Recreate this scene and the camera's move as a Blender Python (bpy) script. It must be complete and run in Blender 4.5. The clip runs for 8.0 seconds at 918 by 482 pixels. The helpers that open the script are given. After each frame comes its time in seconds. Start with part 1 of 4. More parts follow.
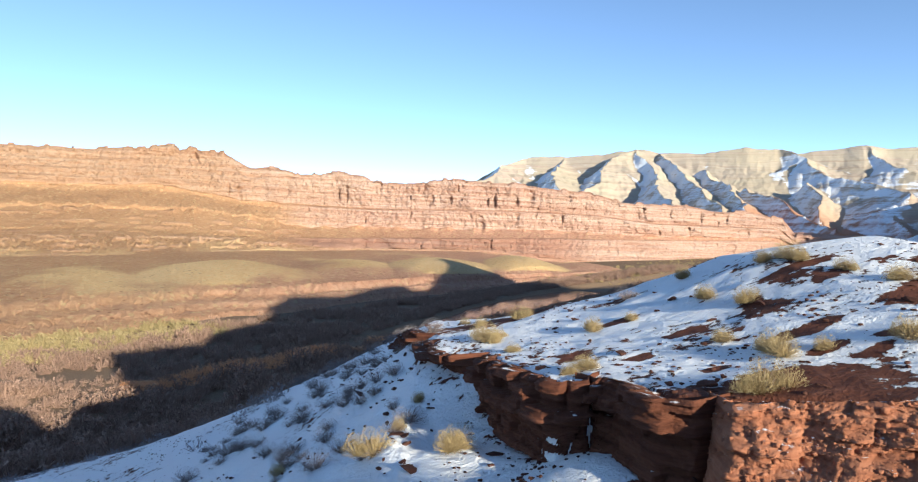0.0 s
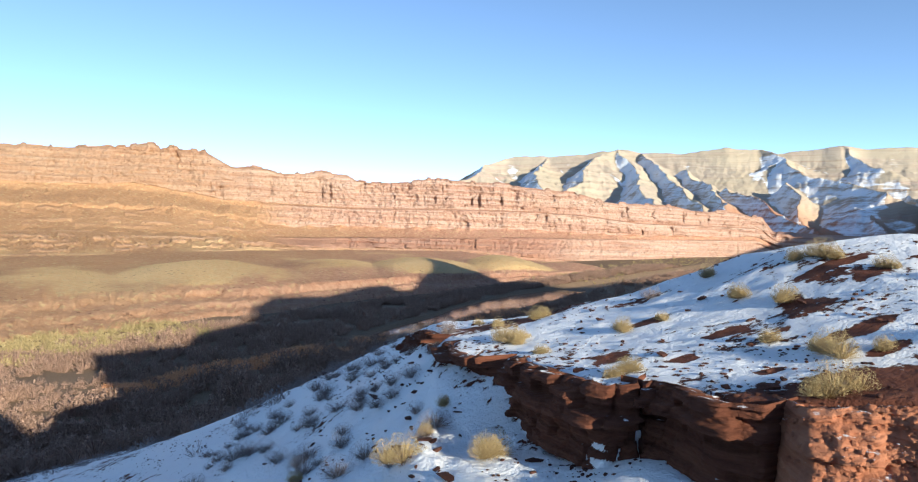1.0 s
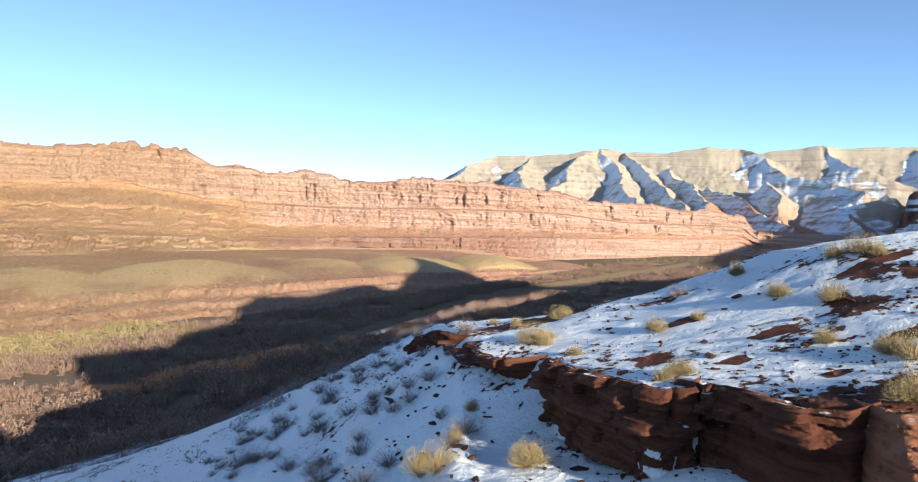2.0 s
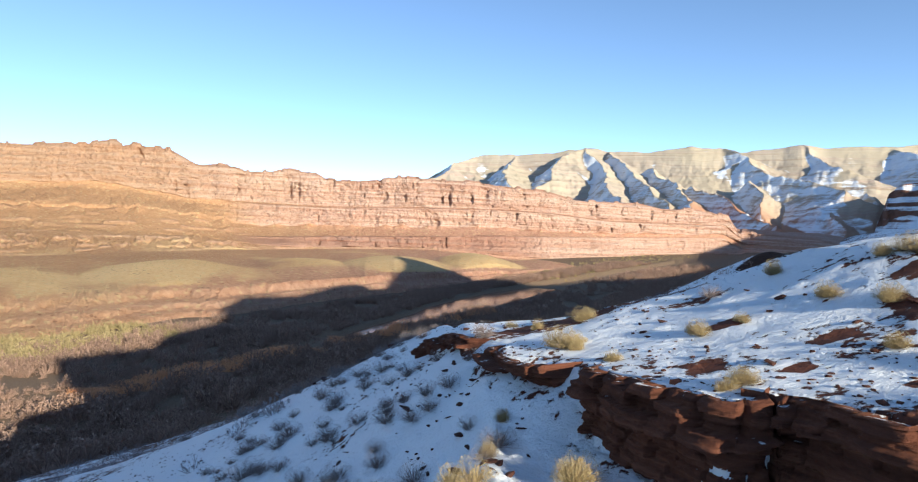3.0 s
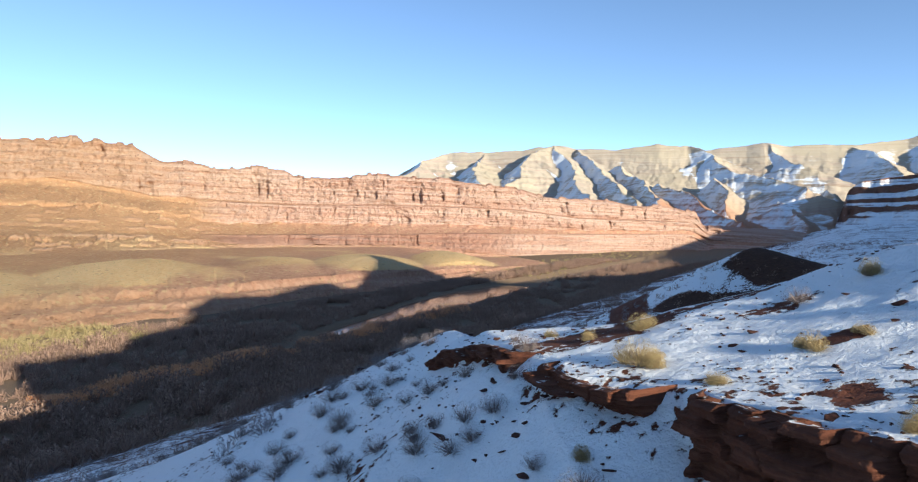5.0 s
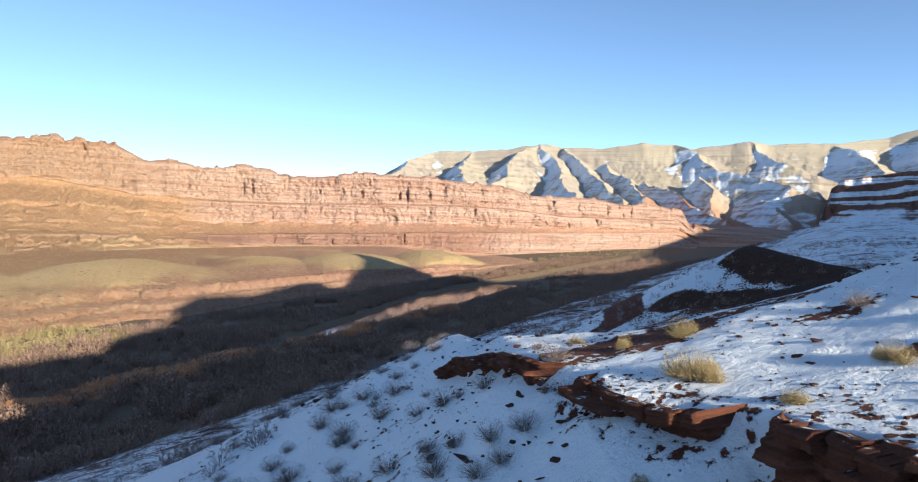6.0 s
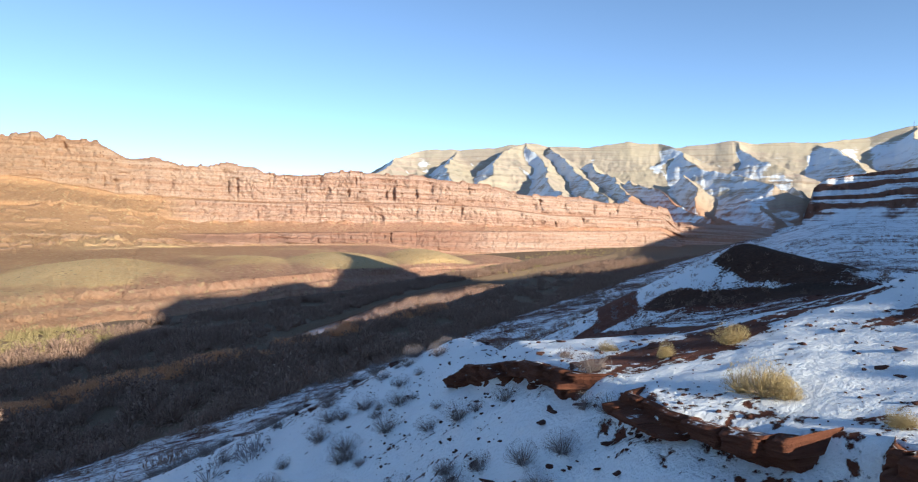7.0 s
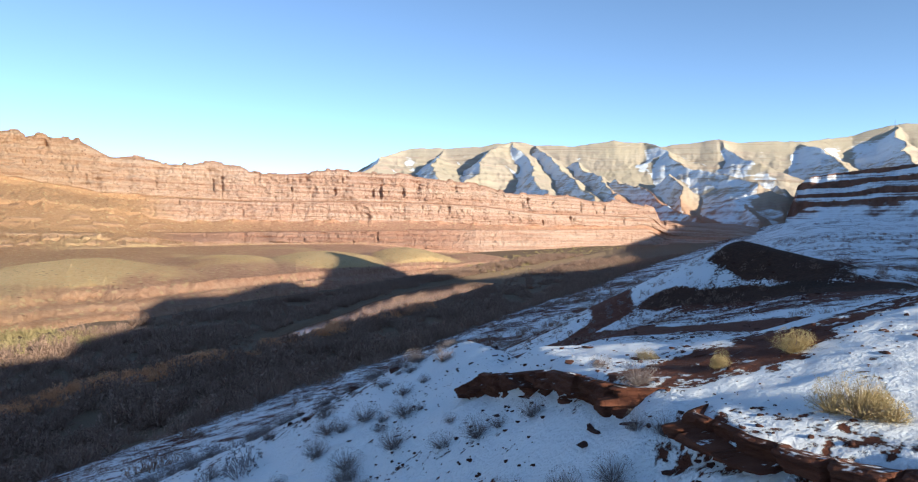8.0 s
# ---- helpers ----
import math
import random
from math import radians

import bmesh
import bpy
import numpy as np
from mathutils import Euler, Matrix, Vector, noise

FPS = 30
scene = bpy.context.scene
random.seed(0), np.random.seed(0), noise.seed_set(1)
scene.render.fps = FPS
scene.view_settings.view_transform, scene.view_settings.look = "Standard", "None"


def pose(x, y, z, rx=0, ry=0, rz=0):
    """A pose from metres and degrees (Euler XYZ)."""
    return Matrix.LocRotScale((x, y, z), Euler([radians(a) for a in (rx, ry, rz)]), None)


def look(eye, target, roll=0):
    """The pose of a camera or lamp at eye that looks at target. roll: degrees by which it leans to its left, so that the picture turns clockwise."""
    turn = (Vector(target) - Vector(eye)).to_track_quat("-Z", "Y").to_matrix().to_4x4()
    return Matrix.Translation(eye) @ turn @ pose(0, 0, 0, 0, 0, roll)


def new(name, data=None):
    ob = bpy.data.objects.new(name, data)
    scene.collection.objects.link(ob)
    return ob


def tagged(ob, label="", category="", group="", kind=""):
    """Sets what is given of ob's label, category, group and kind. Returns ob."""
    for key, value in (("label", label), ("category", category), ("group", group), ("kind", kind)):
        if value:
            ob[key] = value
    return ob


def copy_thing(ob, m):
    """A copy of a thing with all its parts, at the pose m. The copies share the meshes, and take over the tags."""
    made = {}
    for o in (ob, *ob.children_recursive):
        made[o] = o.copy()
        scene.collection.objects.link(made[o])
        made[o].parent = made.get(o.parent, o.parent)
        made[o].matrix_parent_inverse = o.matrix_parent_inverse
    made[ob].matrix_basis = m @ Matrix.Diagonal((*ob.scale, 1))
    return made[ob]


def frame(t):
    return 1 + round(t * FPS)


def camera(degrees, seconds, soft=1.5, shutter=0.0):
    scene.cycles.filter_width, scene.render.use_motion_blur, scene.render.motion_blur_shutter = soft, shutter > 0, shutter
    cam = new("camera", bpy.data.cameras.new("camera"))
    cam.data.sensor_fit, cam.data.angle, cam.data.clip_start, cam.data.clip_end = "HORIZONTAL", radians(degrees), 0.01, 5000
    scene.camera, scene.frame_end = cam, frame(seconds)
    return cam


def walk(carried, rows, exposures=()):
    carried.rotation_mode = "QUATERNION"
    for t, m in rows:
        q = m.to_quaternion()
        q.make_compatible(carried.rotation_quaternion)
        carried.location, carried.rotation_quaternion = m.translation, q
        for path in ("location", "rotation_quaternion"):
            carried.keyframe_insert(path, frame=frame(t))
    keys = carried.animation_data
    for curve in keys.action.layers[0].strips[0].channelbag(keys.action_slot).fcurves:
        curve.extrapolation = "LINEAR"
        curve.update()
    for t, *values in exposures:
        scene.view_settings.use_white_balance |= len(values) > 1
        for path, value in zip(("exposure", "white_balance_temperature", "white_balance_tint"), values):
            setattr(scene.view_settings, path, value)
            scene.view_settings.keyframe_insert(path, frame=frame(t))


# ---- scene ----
cam = camera(68.0, 8.0, soft=1.15)
# seconds, x, y, z, yaw, pitch, roll
PATH = [
    (0.0, 0.00, 0.00, 41.00, 0.00, -1.50, 0.30),
    (0.5, -0.63, 0.34, 40.97, -0.73, -1.51, 0.29),
    (1.0, -1.26, 0.70, 40.93, -1.45, -1.53, 0.28),
    (1.5, -1.88, 1.13, 40.87, -2.17, -1.56, 0.26),
    (3.0, -3.54, 3.06, 40.76, -4.10, -1.66, 0.13),
    (3.5, -4.03, 3.87, 40.73, -4.77, -1.71, 0.07),
    (4.0, -4.49, 4.76, 40.70, -5.45, -1.77, 0.02),
    (4.5, -4.92, 5.71, 40.67, -6.10, -1.82, -0.02),
    (6.0, -6.02, 8.77, 40.57, -7.85, -1.97, -0.18),
    (6.5, -6.32, 9.85, 40.51, -8.45, -2.02, -0.22),
    (7.0, -6.60, 10.96, 40.43, -9.03, -2.07, -0.26),
    (7.5, -6.84, 12.06, 40.35, -9.62, -2.12, -0.31),
    (8.0, -7.08, 13.18, 40.27, -10.18, -2.18, -0.35),
]
walk(cam, [(t, pose(x, y, z, 90 + pitch, -roll, yaw)) for t, x, y, z, yaw, pitch, roll in PATH],
     exposures=[(0.0, 0.98, 6300, 3), (8.0, 0.88, 6300, 3)])

# ---- light ----
SUN_UP, SUN_AZ = 14.0, 146.0  # degrees above the horizon, and clockwise from +y to where the sun stands
toward_sun = Vector((math.sin(radians(SUN_AZ)) * math.cos(radians(SUN_UP)),
                     math.cos(radians(SUN_AZ)) * math.cos(radians(SUN_UP)), math.sin(radians(SUN_UP))))
world = bpy.data.worlds.new("sky")
scene.world = world
world.use_nodes = True
wn = world.node_tree
sky = wn.nodes.new("ShaderNodeTexSky")
sky.sky_type, sky.sun_disc = "NISHITA", False
sky.sun_elevation, sky.sun_rotation = radians(SUN_UP), radians(SUN_AZ)
sky.altitude, sky.air_density, sky.dust_density, sky.ozone_density = 3000, 0.62, 0.5, 1.1
wn.links.new(sky.outputs[0], wn.nodes["Background"].inputs[0])
wn.nodes["Background"].inputs[1].default_value = 0.15
sun_data = bpy.data.lights.new("sun", "SUN")
sun_data.energy, sun_data.angle, sun_data.color = 4.7, radians(0.53), (1.0, 0.88, 0.72)
sun = new("sun", sun_data)
sun.matrix_world = look(toward_sun * 300, (0, 0, 0))


# ---- noise ----
def lattice(ix, iy, seed):
    h = (ix * 374761393 + iy * 668265263 + seed * 1442695041) & 0xFFFFFFFF
    h = ((h ^ (h >> 13)) * 1274126177) & 0xFFFFFFFF
    return ((h ^ (h >> 16)) & 0xFFFF) / 65535.0


def vnoise(x, y, seed=0):
    """Smooth noise in 0..1 over two arrays."""
    x, y = np.broadcast_arrays(np.asarray(x, float), np.asarray(y, float))
    ix, iy = np.floor(x).astype(np.int64), np.floor(y).astype(np.int64)
    fx, fy = x - ix, y - iy
    fx, fy = fx * fx * (3 - 2 * fx), fy * fy * (3 - 2 * fy)
    a, b = lattice(ix, iy, seed), lattice(ix + 1, iy, seed)
    c, d = lattice(ix, iy + 1, seed), lattice(ix + 1, iy + 1, seed)
    return (a * (1 - fx) + b * fx) * (1 - fy) + (c * (1 - fx) + d * fx) * fy


def fbm(x, y, octaves=4, seed=0, gain=0.5):
    """Layered noise in about -1..1."""
    total, amp, norm = 0.0, 1.0, 0.0
    for o in range(octaves):
        total = total + amp * (2 * vnoise(x * 2 ** o, y * 2 ** o, seed + 17 * o) - 1)
        norm, amp = norm + amp, amp * gain
    return total / norm


def smooth(e0, e1, x):
    t = np.clip((x - e0) / (e1 - e0), 0, 1)
    return t * t * (3 - 2 * t)


def soft_interp(x, xs, ys, blur):
    """Piecewise line, rounded off by averaging."""
    return sum(np.interp(x + k * blur, xs, ys) for k in (-1, -0.5, 0, 0.5, 1)) / 5


# ---- materials ----
class Nodes:
    """Short hand for node materials."""

    def __init__(self, name, rough=0.9, spec=0.2):
        self.mat = bpy.data.materials.new(name)
        self.mat.use_nodes = True
        self.t = self.mat.node_tree
        self.bsdf = self.t.nodes["Principled BSDF"]
        self.bsdf.inputs["Roughness"].default_value = rough
        self.bsdf.inputs["Specular IOR Level"].default_value = spec
        self.place = self.t.nodes.new("ShaderNodeNewGeometry").outputs["Position"]

    def node(self, kind, **inputs):
        n = self.t.nodes.new(kind)
        return n

    def put(self, socket, value):
        if hasattr(value, "is_linked"):
            self.t.links.new(value, socket)
        else:
            socket.default_value = value

    def scaled(self, sx, sy, sz, vector=None):
        n = self.t.nodes.new("ShaderNodeMapping")
        self.put(n.inputs["Vector"], vector or self.place)
        n.inputs["Scale"].default_value = (sx, sy, sz)
        return n.outputs[0]

    def noise(self, scale, detail=4, rough=0.55, vector=None, out="Fac"):
        n = self.t.nodes.new("ShaderNodeTexNoise")
        self.put(n.inputs["Vector"], vector or self.place)
        n.inputs["Scale"].default_value, n.inputs["Detail"].default_value = scale, detail
        n.inputs["Roughness"].default_value = rough
        return n.outputs[out]

    def voronoi(self, scale, vector=None, out="Distance"):
        n = self.t.nodes.new("ShaderNodeTexVoronoi")
        self.put(n.inputs["Vector"], vector or self.place)
        n.inputs["Scale"].default_value = scale
        return n.outputs[out]

    def attr(self, name):
        n = self.t.nodes.new("ShaderNodeAttribute")
        n.attribute_name = name
        return n.outputs["Fac"]

    def math(self, op, a, b=0.0, c=0.0, clamp=False):
        n = self.t.nodes.new("ShaderNodeMath")
        n.operation, n.use_clamp = op, clamp
        for s, v in zip(n.inputs, (a, b, c)):
            self.put(s, v)
        return n.outputs[0]

    def ramp(self, fac, *stops):
        n = self.t.nodes.new("ShaderNodeValToRGB")
        self.put(n.inputs[0], fac)
        while len(n.color_ramp.elements) < len(stops):
            n.color_ramp.elements.new(0.5)
        for e, (p, col) in zip(n.color_ramp.elements, stops):
            e.position = p
            e.color = (*col, 1) if len(col) == 3 else col
        return n.outputs[0]

    def span(self, v, lo, hi, to0=0.0, to1=1.0):
        n = self.t.nodes.new("ShaderNodeMapRange")
        n.interpolation_type = "SMOOTHSTEP"
        for s, x in zip(n.inputs, (v, lo, hi, to0, to1)):
            self.put(s, x)
        return n.outputs[0]

    def mix(self, fac, a, b, kind="MIX"):
        n = self.t.nodes.new("ShaderNodeMix")
        n.data_type, n.blend_type = "RGBA", kind
        self.put(n.inputs[0], fac)
        for s, v in ((n.inputs[6], a), (n.inputs[7], b)):
            self.put(s, (*v, 1) if isinstance(v, tuple) and len(v) == 3 else v)
        return n.outputs[2]

    def xyz(self, vector):
        n = self.t.nodes.new("ShaderNodeSeparateXYZ")
        self.put(n.inputs[0], vector)
        return n.outputs

    def color(self, c):
        self.put(self.bsdf.inputs["Base Color"], (*c, 1) if isinstance(c, tuple) else c)
        return self

    def bump(self, height, distance=0.05, strength=1.0):
        n = self.t.nodes.new("ShaderNodeBump")
        self.put(n.inputs["Height"], height)
        n.inputs["Distance"].default_value, n.inputs["Strength"].default_value = distance, strength
        self.t.links.new(n.outputs[0], self.bsdf.inputs["Normal"])
        return self


RED_SOIL = (0.145, 0.052, 0.031)


def ground_material():
    m = Nodes("snowy_ground", 0.85)
    fine, mid, big = m.noise(9, 5, 0.65), m.noise(1.6, 5), m.noise(0.12, 3)
    snow = m.attr("snow")
    veg = m.attr("veg")
    lumps = m.noise(3.2, 6, 0.6)
    cover = m.math("ADD", snow, m.math("MULTIPLY", m.math("SUBTRACT", lumps, 0.5), 1.5))
    cover = m.math("ADD", cover, m.math("MULTIPLY", m.math("SUBTRACT", fine, 0.5), 0.5))
    cover = m.math("ADD", cover, m.math("MULTIPLY", m.math("SUBTRACT", m.noise(0.45, 4, 0.6), 0.5), 1.2))
    cover = m.math("ADD", cover, m.math("MULTIPLY", m.math("SUBTRACT", big, 0.5), 0.5))
    mask = m.span(cover, 0.46, 0.56)
    soil = m.ramp(mid, (0.25, (0.085, 0.03, 0.019)), (0.55, RED_SOIL), (0.8, (0.22, 0.095, 0.06)))
    # soil darkened by this mask, painting the shade on the bare crest
    soil = m.mix(m.math("MULTIPLY", m.attr("shade_tint"), 0.8, clamp=True), soil, m.ramp(lumps, (0.35, (0.035, 0.018, 0.012)), (0.65, (0.075, 0.042, 0.026))))
    grass = m.ramp(fine, (0.3, (0.13, 0.085, 0.055)), (0.7, (0.28, 0.195, 0.125)))
    soil = m.mix(m.span(m.math("ADD", veg, m.math("MULTIPLY", m.math("SUBTRACT", lumps, 0.5), 0.8)), 0.4, 0.7), soil, grass)
    white = m.ramp(big, (0.3, (0.86, 0.88, 0.91)), (0.7, (0.91, 0.92, 0.93)))
    m.color(m.mix(mask, soil, white))
    m.put(m.bsdf.inputs["Roughness"], m.math("SUBTRACT", 0.92, m.math("MULTIPLY", mask, 0.35)))
    m.bump(m.math("ADD", m.math("MULTIPLY", mask, 0.9), m.math("ADD", m.math("MULTIPLY", fine, 0.7), m.math("MULTIPLY", mid, 1.4))), 0.14, 0.9)
    return m.mat


def cliff_material():
    m = Nodes("layered_red_sandstone", 0.92)
    x, y, z = m.xyz(m.place)
    dip = m.math("ADD", z, m.math("MULTIPLY", x, 0.038))
    n = m.t.nodes.new("ShaderNodeCombineXYZ")
    m.put(n.inputs[0], m.math("MULTIPLY", x, 0.006))
    m.put(n.inputs[1], m.math("MULTIPLY", y, 0.006))
    m.put(n.inputs[2], m.math("MULTIPLY", dip, 0.42))
    bands = m.noise(1.0, 6, 0.7, n.outputs[0])
    broad = m.noise(0.011, 4)
    grit = m.noise(0.35, 6, 0.75)
    bands = m.math("ADD", m.math("MULTIPLY", m.math("SUBTRACT", bands, 0.5), 0.9), m.math("ADD", 0.5, m.math("MULTIPLY", m.math("SUBTRACT", grit, 0.5), 0.6)))
    rock = m.ramp(bands, (0.28, (0.36, 0.185, 0.135)), (0.40, (0.55, 0.335, 0.25)), (0.52, (0.68, 0.475, 0.375)),
                  (0.66, (0.76, 0.60, 0.50)))
    rock = m.mix(m.math("MULTIPLY", m.attr("red"), 0.65), rock, (0.36, 0.165, 0.11))
    rock = m.mix(m.math("MULTIPLY", grit, 0.25), rock, (0.36, 0.18, 0.12))
    talus = m.ramp(m.math("ADD", m.math("MULTIPLY", grit, 0.6), m.math("MULTIPLY", broad, 0.4)),
                   (0.35, (0.35, 0.18, 0.09)), (0.65, (0.53, 0.32, 0.165)))
    west = m.math("ADD", m.span(x, -60.0, -330.0), m.math("MULTIPLY", m.math("SUBTRACT", broad, 0.5), 0.8), clamp=True)
    rock = m.mix(m.math("MULTIPLY", west, 0.5), rock, m.mix(bands, (0.36, 0.19, 0.085), (0.58, 0.38, 0.19)))
    red_talus = m.ramp(grit, (0.35, (0.39, 0.185, 0.115)), (0.65, (0.57, 0.335, 0.225)))
    talus = m.mix(m.span(x, 40.0, -200.0), red_talus, talus)
    body = m.mix(m.attr("rock"), talus, rock)
    green = m.ramp(m.math("ADD", m.math("MULTIPLY", m.noise(0.55, 4, 0.7), 0.6), m.math("MULTIPLY", broad, 0.4)), (0.38, (0.58, 0.36, 0.16)), (0.60, (0.67, 0.475, 0.25)))
    patch = m.math("ADD", m.attr("veg"), m.math("MULTIPLY", m.math("SUBTRACT", broad, 0.5), 1.4))
    body = m.mix(m.span(patch, 0.35, 0.75), body, green)
    tufts = m.span(m.voronoi(0.22), 0.30, 0.18)
    tufts = m.math("MULTIPLY", tufts, m.math("SUBTRACT", 1.0, m.attr("rock")))
    body = m.mix(m.math("MULTIPLY", tufts, 0.5), body, (0.58, 0.47, 0.25))
    boulders = m.math("MULTIPLY", m.span(m.voronoi(0.27), 0.24, 0.14), m.span(m.noise(0.05, 3), 0.46, 0.60))
    body = m.mix(m.math("MULTIPLY", boulders, 0.6), body, (0.17, 0.085, 0.055))
    m.color(body)
    m.bump(m.math("ADD", m.math("MULTIPLY", m.math("MULTIPLY", bands, m.attr("rock")), 2.0), m.math("MULTIPLY", grit, 1.6)), 1.5, 1.0)
    return m.mat


def ridge_material(name, red, stripes):
    m = Nodes(name, 0.92)
    x, y, z = m.xyz(m.place)
    strata = m.attr("strata")
    n = m.t.nodes.new("ShaderNodeCombineXYZ")
    m.put(n.inputs[0], m.math("MULTIPLY", x, 0.0012))
    m.put(n.inputs[1], m.math("MULTIPLY", y, 0.0012))
    m.put(n.inputs[2], m.math("MULTIPLY", strata, 42.0))
    bands = m.noise(1.0, 5, 0.65, n.outputs[0])
    grit = m.noise(0.016, 8, 0.7)
    rock = m.ramp(bands, (0.30, (0.34, 0.24, 0.17)), (0.42, (0.46, 0.37, 0.29)), (0.53, (0.50, 0.43, 0.33)),
                  (0.62, (0.46, 0.33, 0.27)), (0.72, (0.56, 0.47, 0.36)))
    rock = m.mix(m.span(m.noise(0.004, 4), 0.4, 0.62, 0.0, 0.55), rock, (0.47, 0.40, 0.28))
    rock = m.mix(m.math("MULTIPLY", m.attr("red"), 0.75), rock, red)
    cover = m.math("ADD", m.attr("snow"), m.math("MULTIPLY", m.math("SUBTRACT", bands, 0.5), stripes))
    cover = m.math("ADD", cover, m.math("MULTIPLY", m.math("SUBTRACT", grit, 0.5), 1.1))
    mask = m.span(cover, 0.32, 0.60)
    m.color(m.mix(mask, rock, (0.86, 0.88, 0.91)))
    m.bump(m.math("ADD", m.math("MULTIPLY", bands, 0.5), grit), 7.0, 0.7)
    return m.mat


def water_material():
    m = Nodes("muddy_river_water", 0.12, 0.5)
    m.color(m.ramp(m.noise(0.05, 3), (0.35, (0.33, 0.125, 0.065)), (0.65, (0.41, 0.165, 0.09))))
    m.bump(m.noise(0.9, 3), 0.02, 0.5)
    return m.mat


def twig_material(name, dark, light):
    m = Nodes(name, 0.85)
    r = m.t.nodes.new("ShaderNodeNewGeometry").outputs["Random Per Island"]
    m.color(m.mix(m.span(m.noise(0.22, 3, 0.6), 0.35, 0.65), m.ramp(r, (0.0, dark), (1.0, light)), tuple(0.6 * a + 0.4 * b for a, b in zip(dark, light))))
    return m.mat


MAT_GROUND, MAT_CLIFF, MAT_RIDGE, MAT_WATER = ground_material(), cliff_material(), ridge_material("tan_and_red_strata_with_snow", (0.40, 0.19, 0.11), 0.8), water_material()
MAT_BUTTE = ridge_material("dark_red_strata_with_snow", (0.15, 0.06, 0.04), 0.9)


# ---- land forms ----
# w: metres to the left of the valley's line through the first camera; s: metres along it
def valley_ws(x, y):
    return -0.799 * x + 0.602 * y, 0.602 * x + 0.799 * y


SLOPE_W = [-400, -60, -20, 0, 6, 10, 13, 19, 24, 29, 34, 48, 68, 98, 112, 125, 400]
SLOPE_Z = [38, 37, 36.4, 36.4, 36.2, 35.3, 35.0, 33.6, 32.6, 31.9, 30.0, 25.0, 17.0, 8.0, 3.5, 1.6, 1.2]
# the broken edge of the rock bench, near to far
EDGE_X = [14.0, 8.5, 6.2, 4.8, 4.0, 3.6, 3.1, 2.2, 1.6, 0.9, -0.75, -1.3, -2.7, -2.2, 1.0, 8.0]
EDGE_Y = [4.0, 9.5, 11.2, 11.9, 12.6, 14.2, 14.9, 14.8, 17.0, 19.4, 22.5, 27.0, 34.6, 37.5, 40.0, 43.0]
# outline, seen from the sun, of an unseen hill added behind the first camera: distance to the right, height
# heights fitted so its shadow shades the valley; the dip lets sun onto the bench
CREST_Q = [-300, -60, 0, 4, 7, 9, 18, 22.5, 25, 37, 52, 59, 84, 90, 96, 109, 140, 168, 178, 185, 196, 205, 214, 222, 237, 246, 252, 256, 262, 268, 280, 288, 292, 316, 348, 379, 478,
           808, 1102, 1792, 2600]
CREST_H = [42.5, 45.5, 44.0, 42.0, 37.5, 36.5, 36.5, 37.0, 56.4, 57.0, 57.1, 62.0, 66.4, 70.0, 76.0, 81.5, 82.0, 86.8, 87.3, 84.4, 83.3, 88.4, 94.6, 97.3, 105.0, 113.5, 113.5,
           104.0, 98.0, 95.7, 90.5, 86.0, 80.0, 77.5, 74.9, 71.4, 77.8, 129.4, 180.0, 259.6, 284.6]
SUN_TAN = math.tan(radians(SUN_UP))
SUN_GO = radians(180 - SUN_AZ)


def bench_side(x, y):
    """Signed distance to the bench's edge, positive on the bench (its right side)."""
    best = np.full(np.shape(x), 1e9)
    sign = np.ones(np.shape(x))
    for (ax, ay, bx, by) in zip(EDGE_X[:-1], EDGE_Y[:-1], EDGE_X[1:], EDGE_Y[1:]):
        dx, dy = bx - ax, by - ay
        t = np.clip(((x - ax) * dx + (y - ay) * dy) / (dx * dx + dy * dy), 0, 1)
        px, py = ax + t * dx, ay + t * dy
        d = np.hypot(x - px, y - py)
        side = np.sign(dx * (y - ay) - dy * (x - ax))
        near = d < best
        best, sign = np.where(near, d, best), np.where(near, -side, sign)
    return best * sign


def bench_height(x, y):
    u, v = np.clip(x, -4, 9.5) - 4, np.clip(y, 8, 21.5) - 18
    z = 37.82 + 0.232 * u + 0.0069 * v + 0.0187 * u * u + 0.0194 * u * v + 0.0015 * v * v
    past = y - (32.0 - 0.75 * np.clip(x, -1, 14))
    fall = np.logaddexp(0, past / 1.2) * 1.2
    z = z + 0.18 * np.clip(x - 9.5, 0, 3.5) - 0.8 * smooth(-1.0, -2.9, x) * smooth(27, 32, y) - 0.45 * np.clip(y - 33.0, 0, 12) * smooth(4, 1, x)
    return z - 0.10 * np.clip(x - 13, 0, 80) - 0.35 * fall * smooth(-1, 3, x) - 0.07 * np.clip(y - 26, 0, 20)


def along(x, y, ax, ay, bx, by):
    """How far along the line from a to b, and how far from that stretch."""
    dx, dy = bx - ax, by - ay
    t = ((x - ax) * dx + (y - ay) * dy) / (dx * dx + dy * dy)
    k = np.clip(t, 0, 1)
    return t, np.hypot(x - ax - k * dx, y - ay - k * dy)


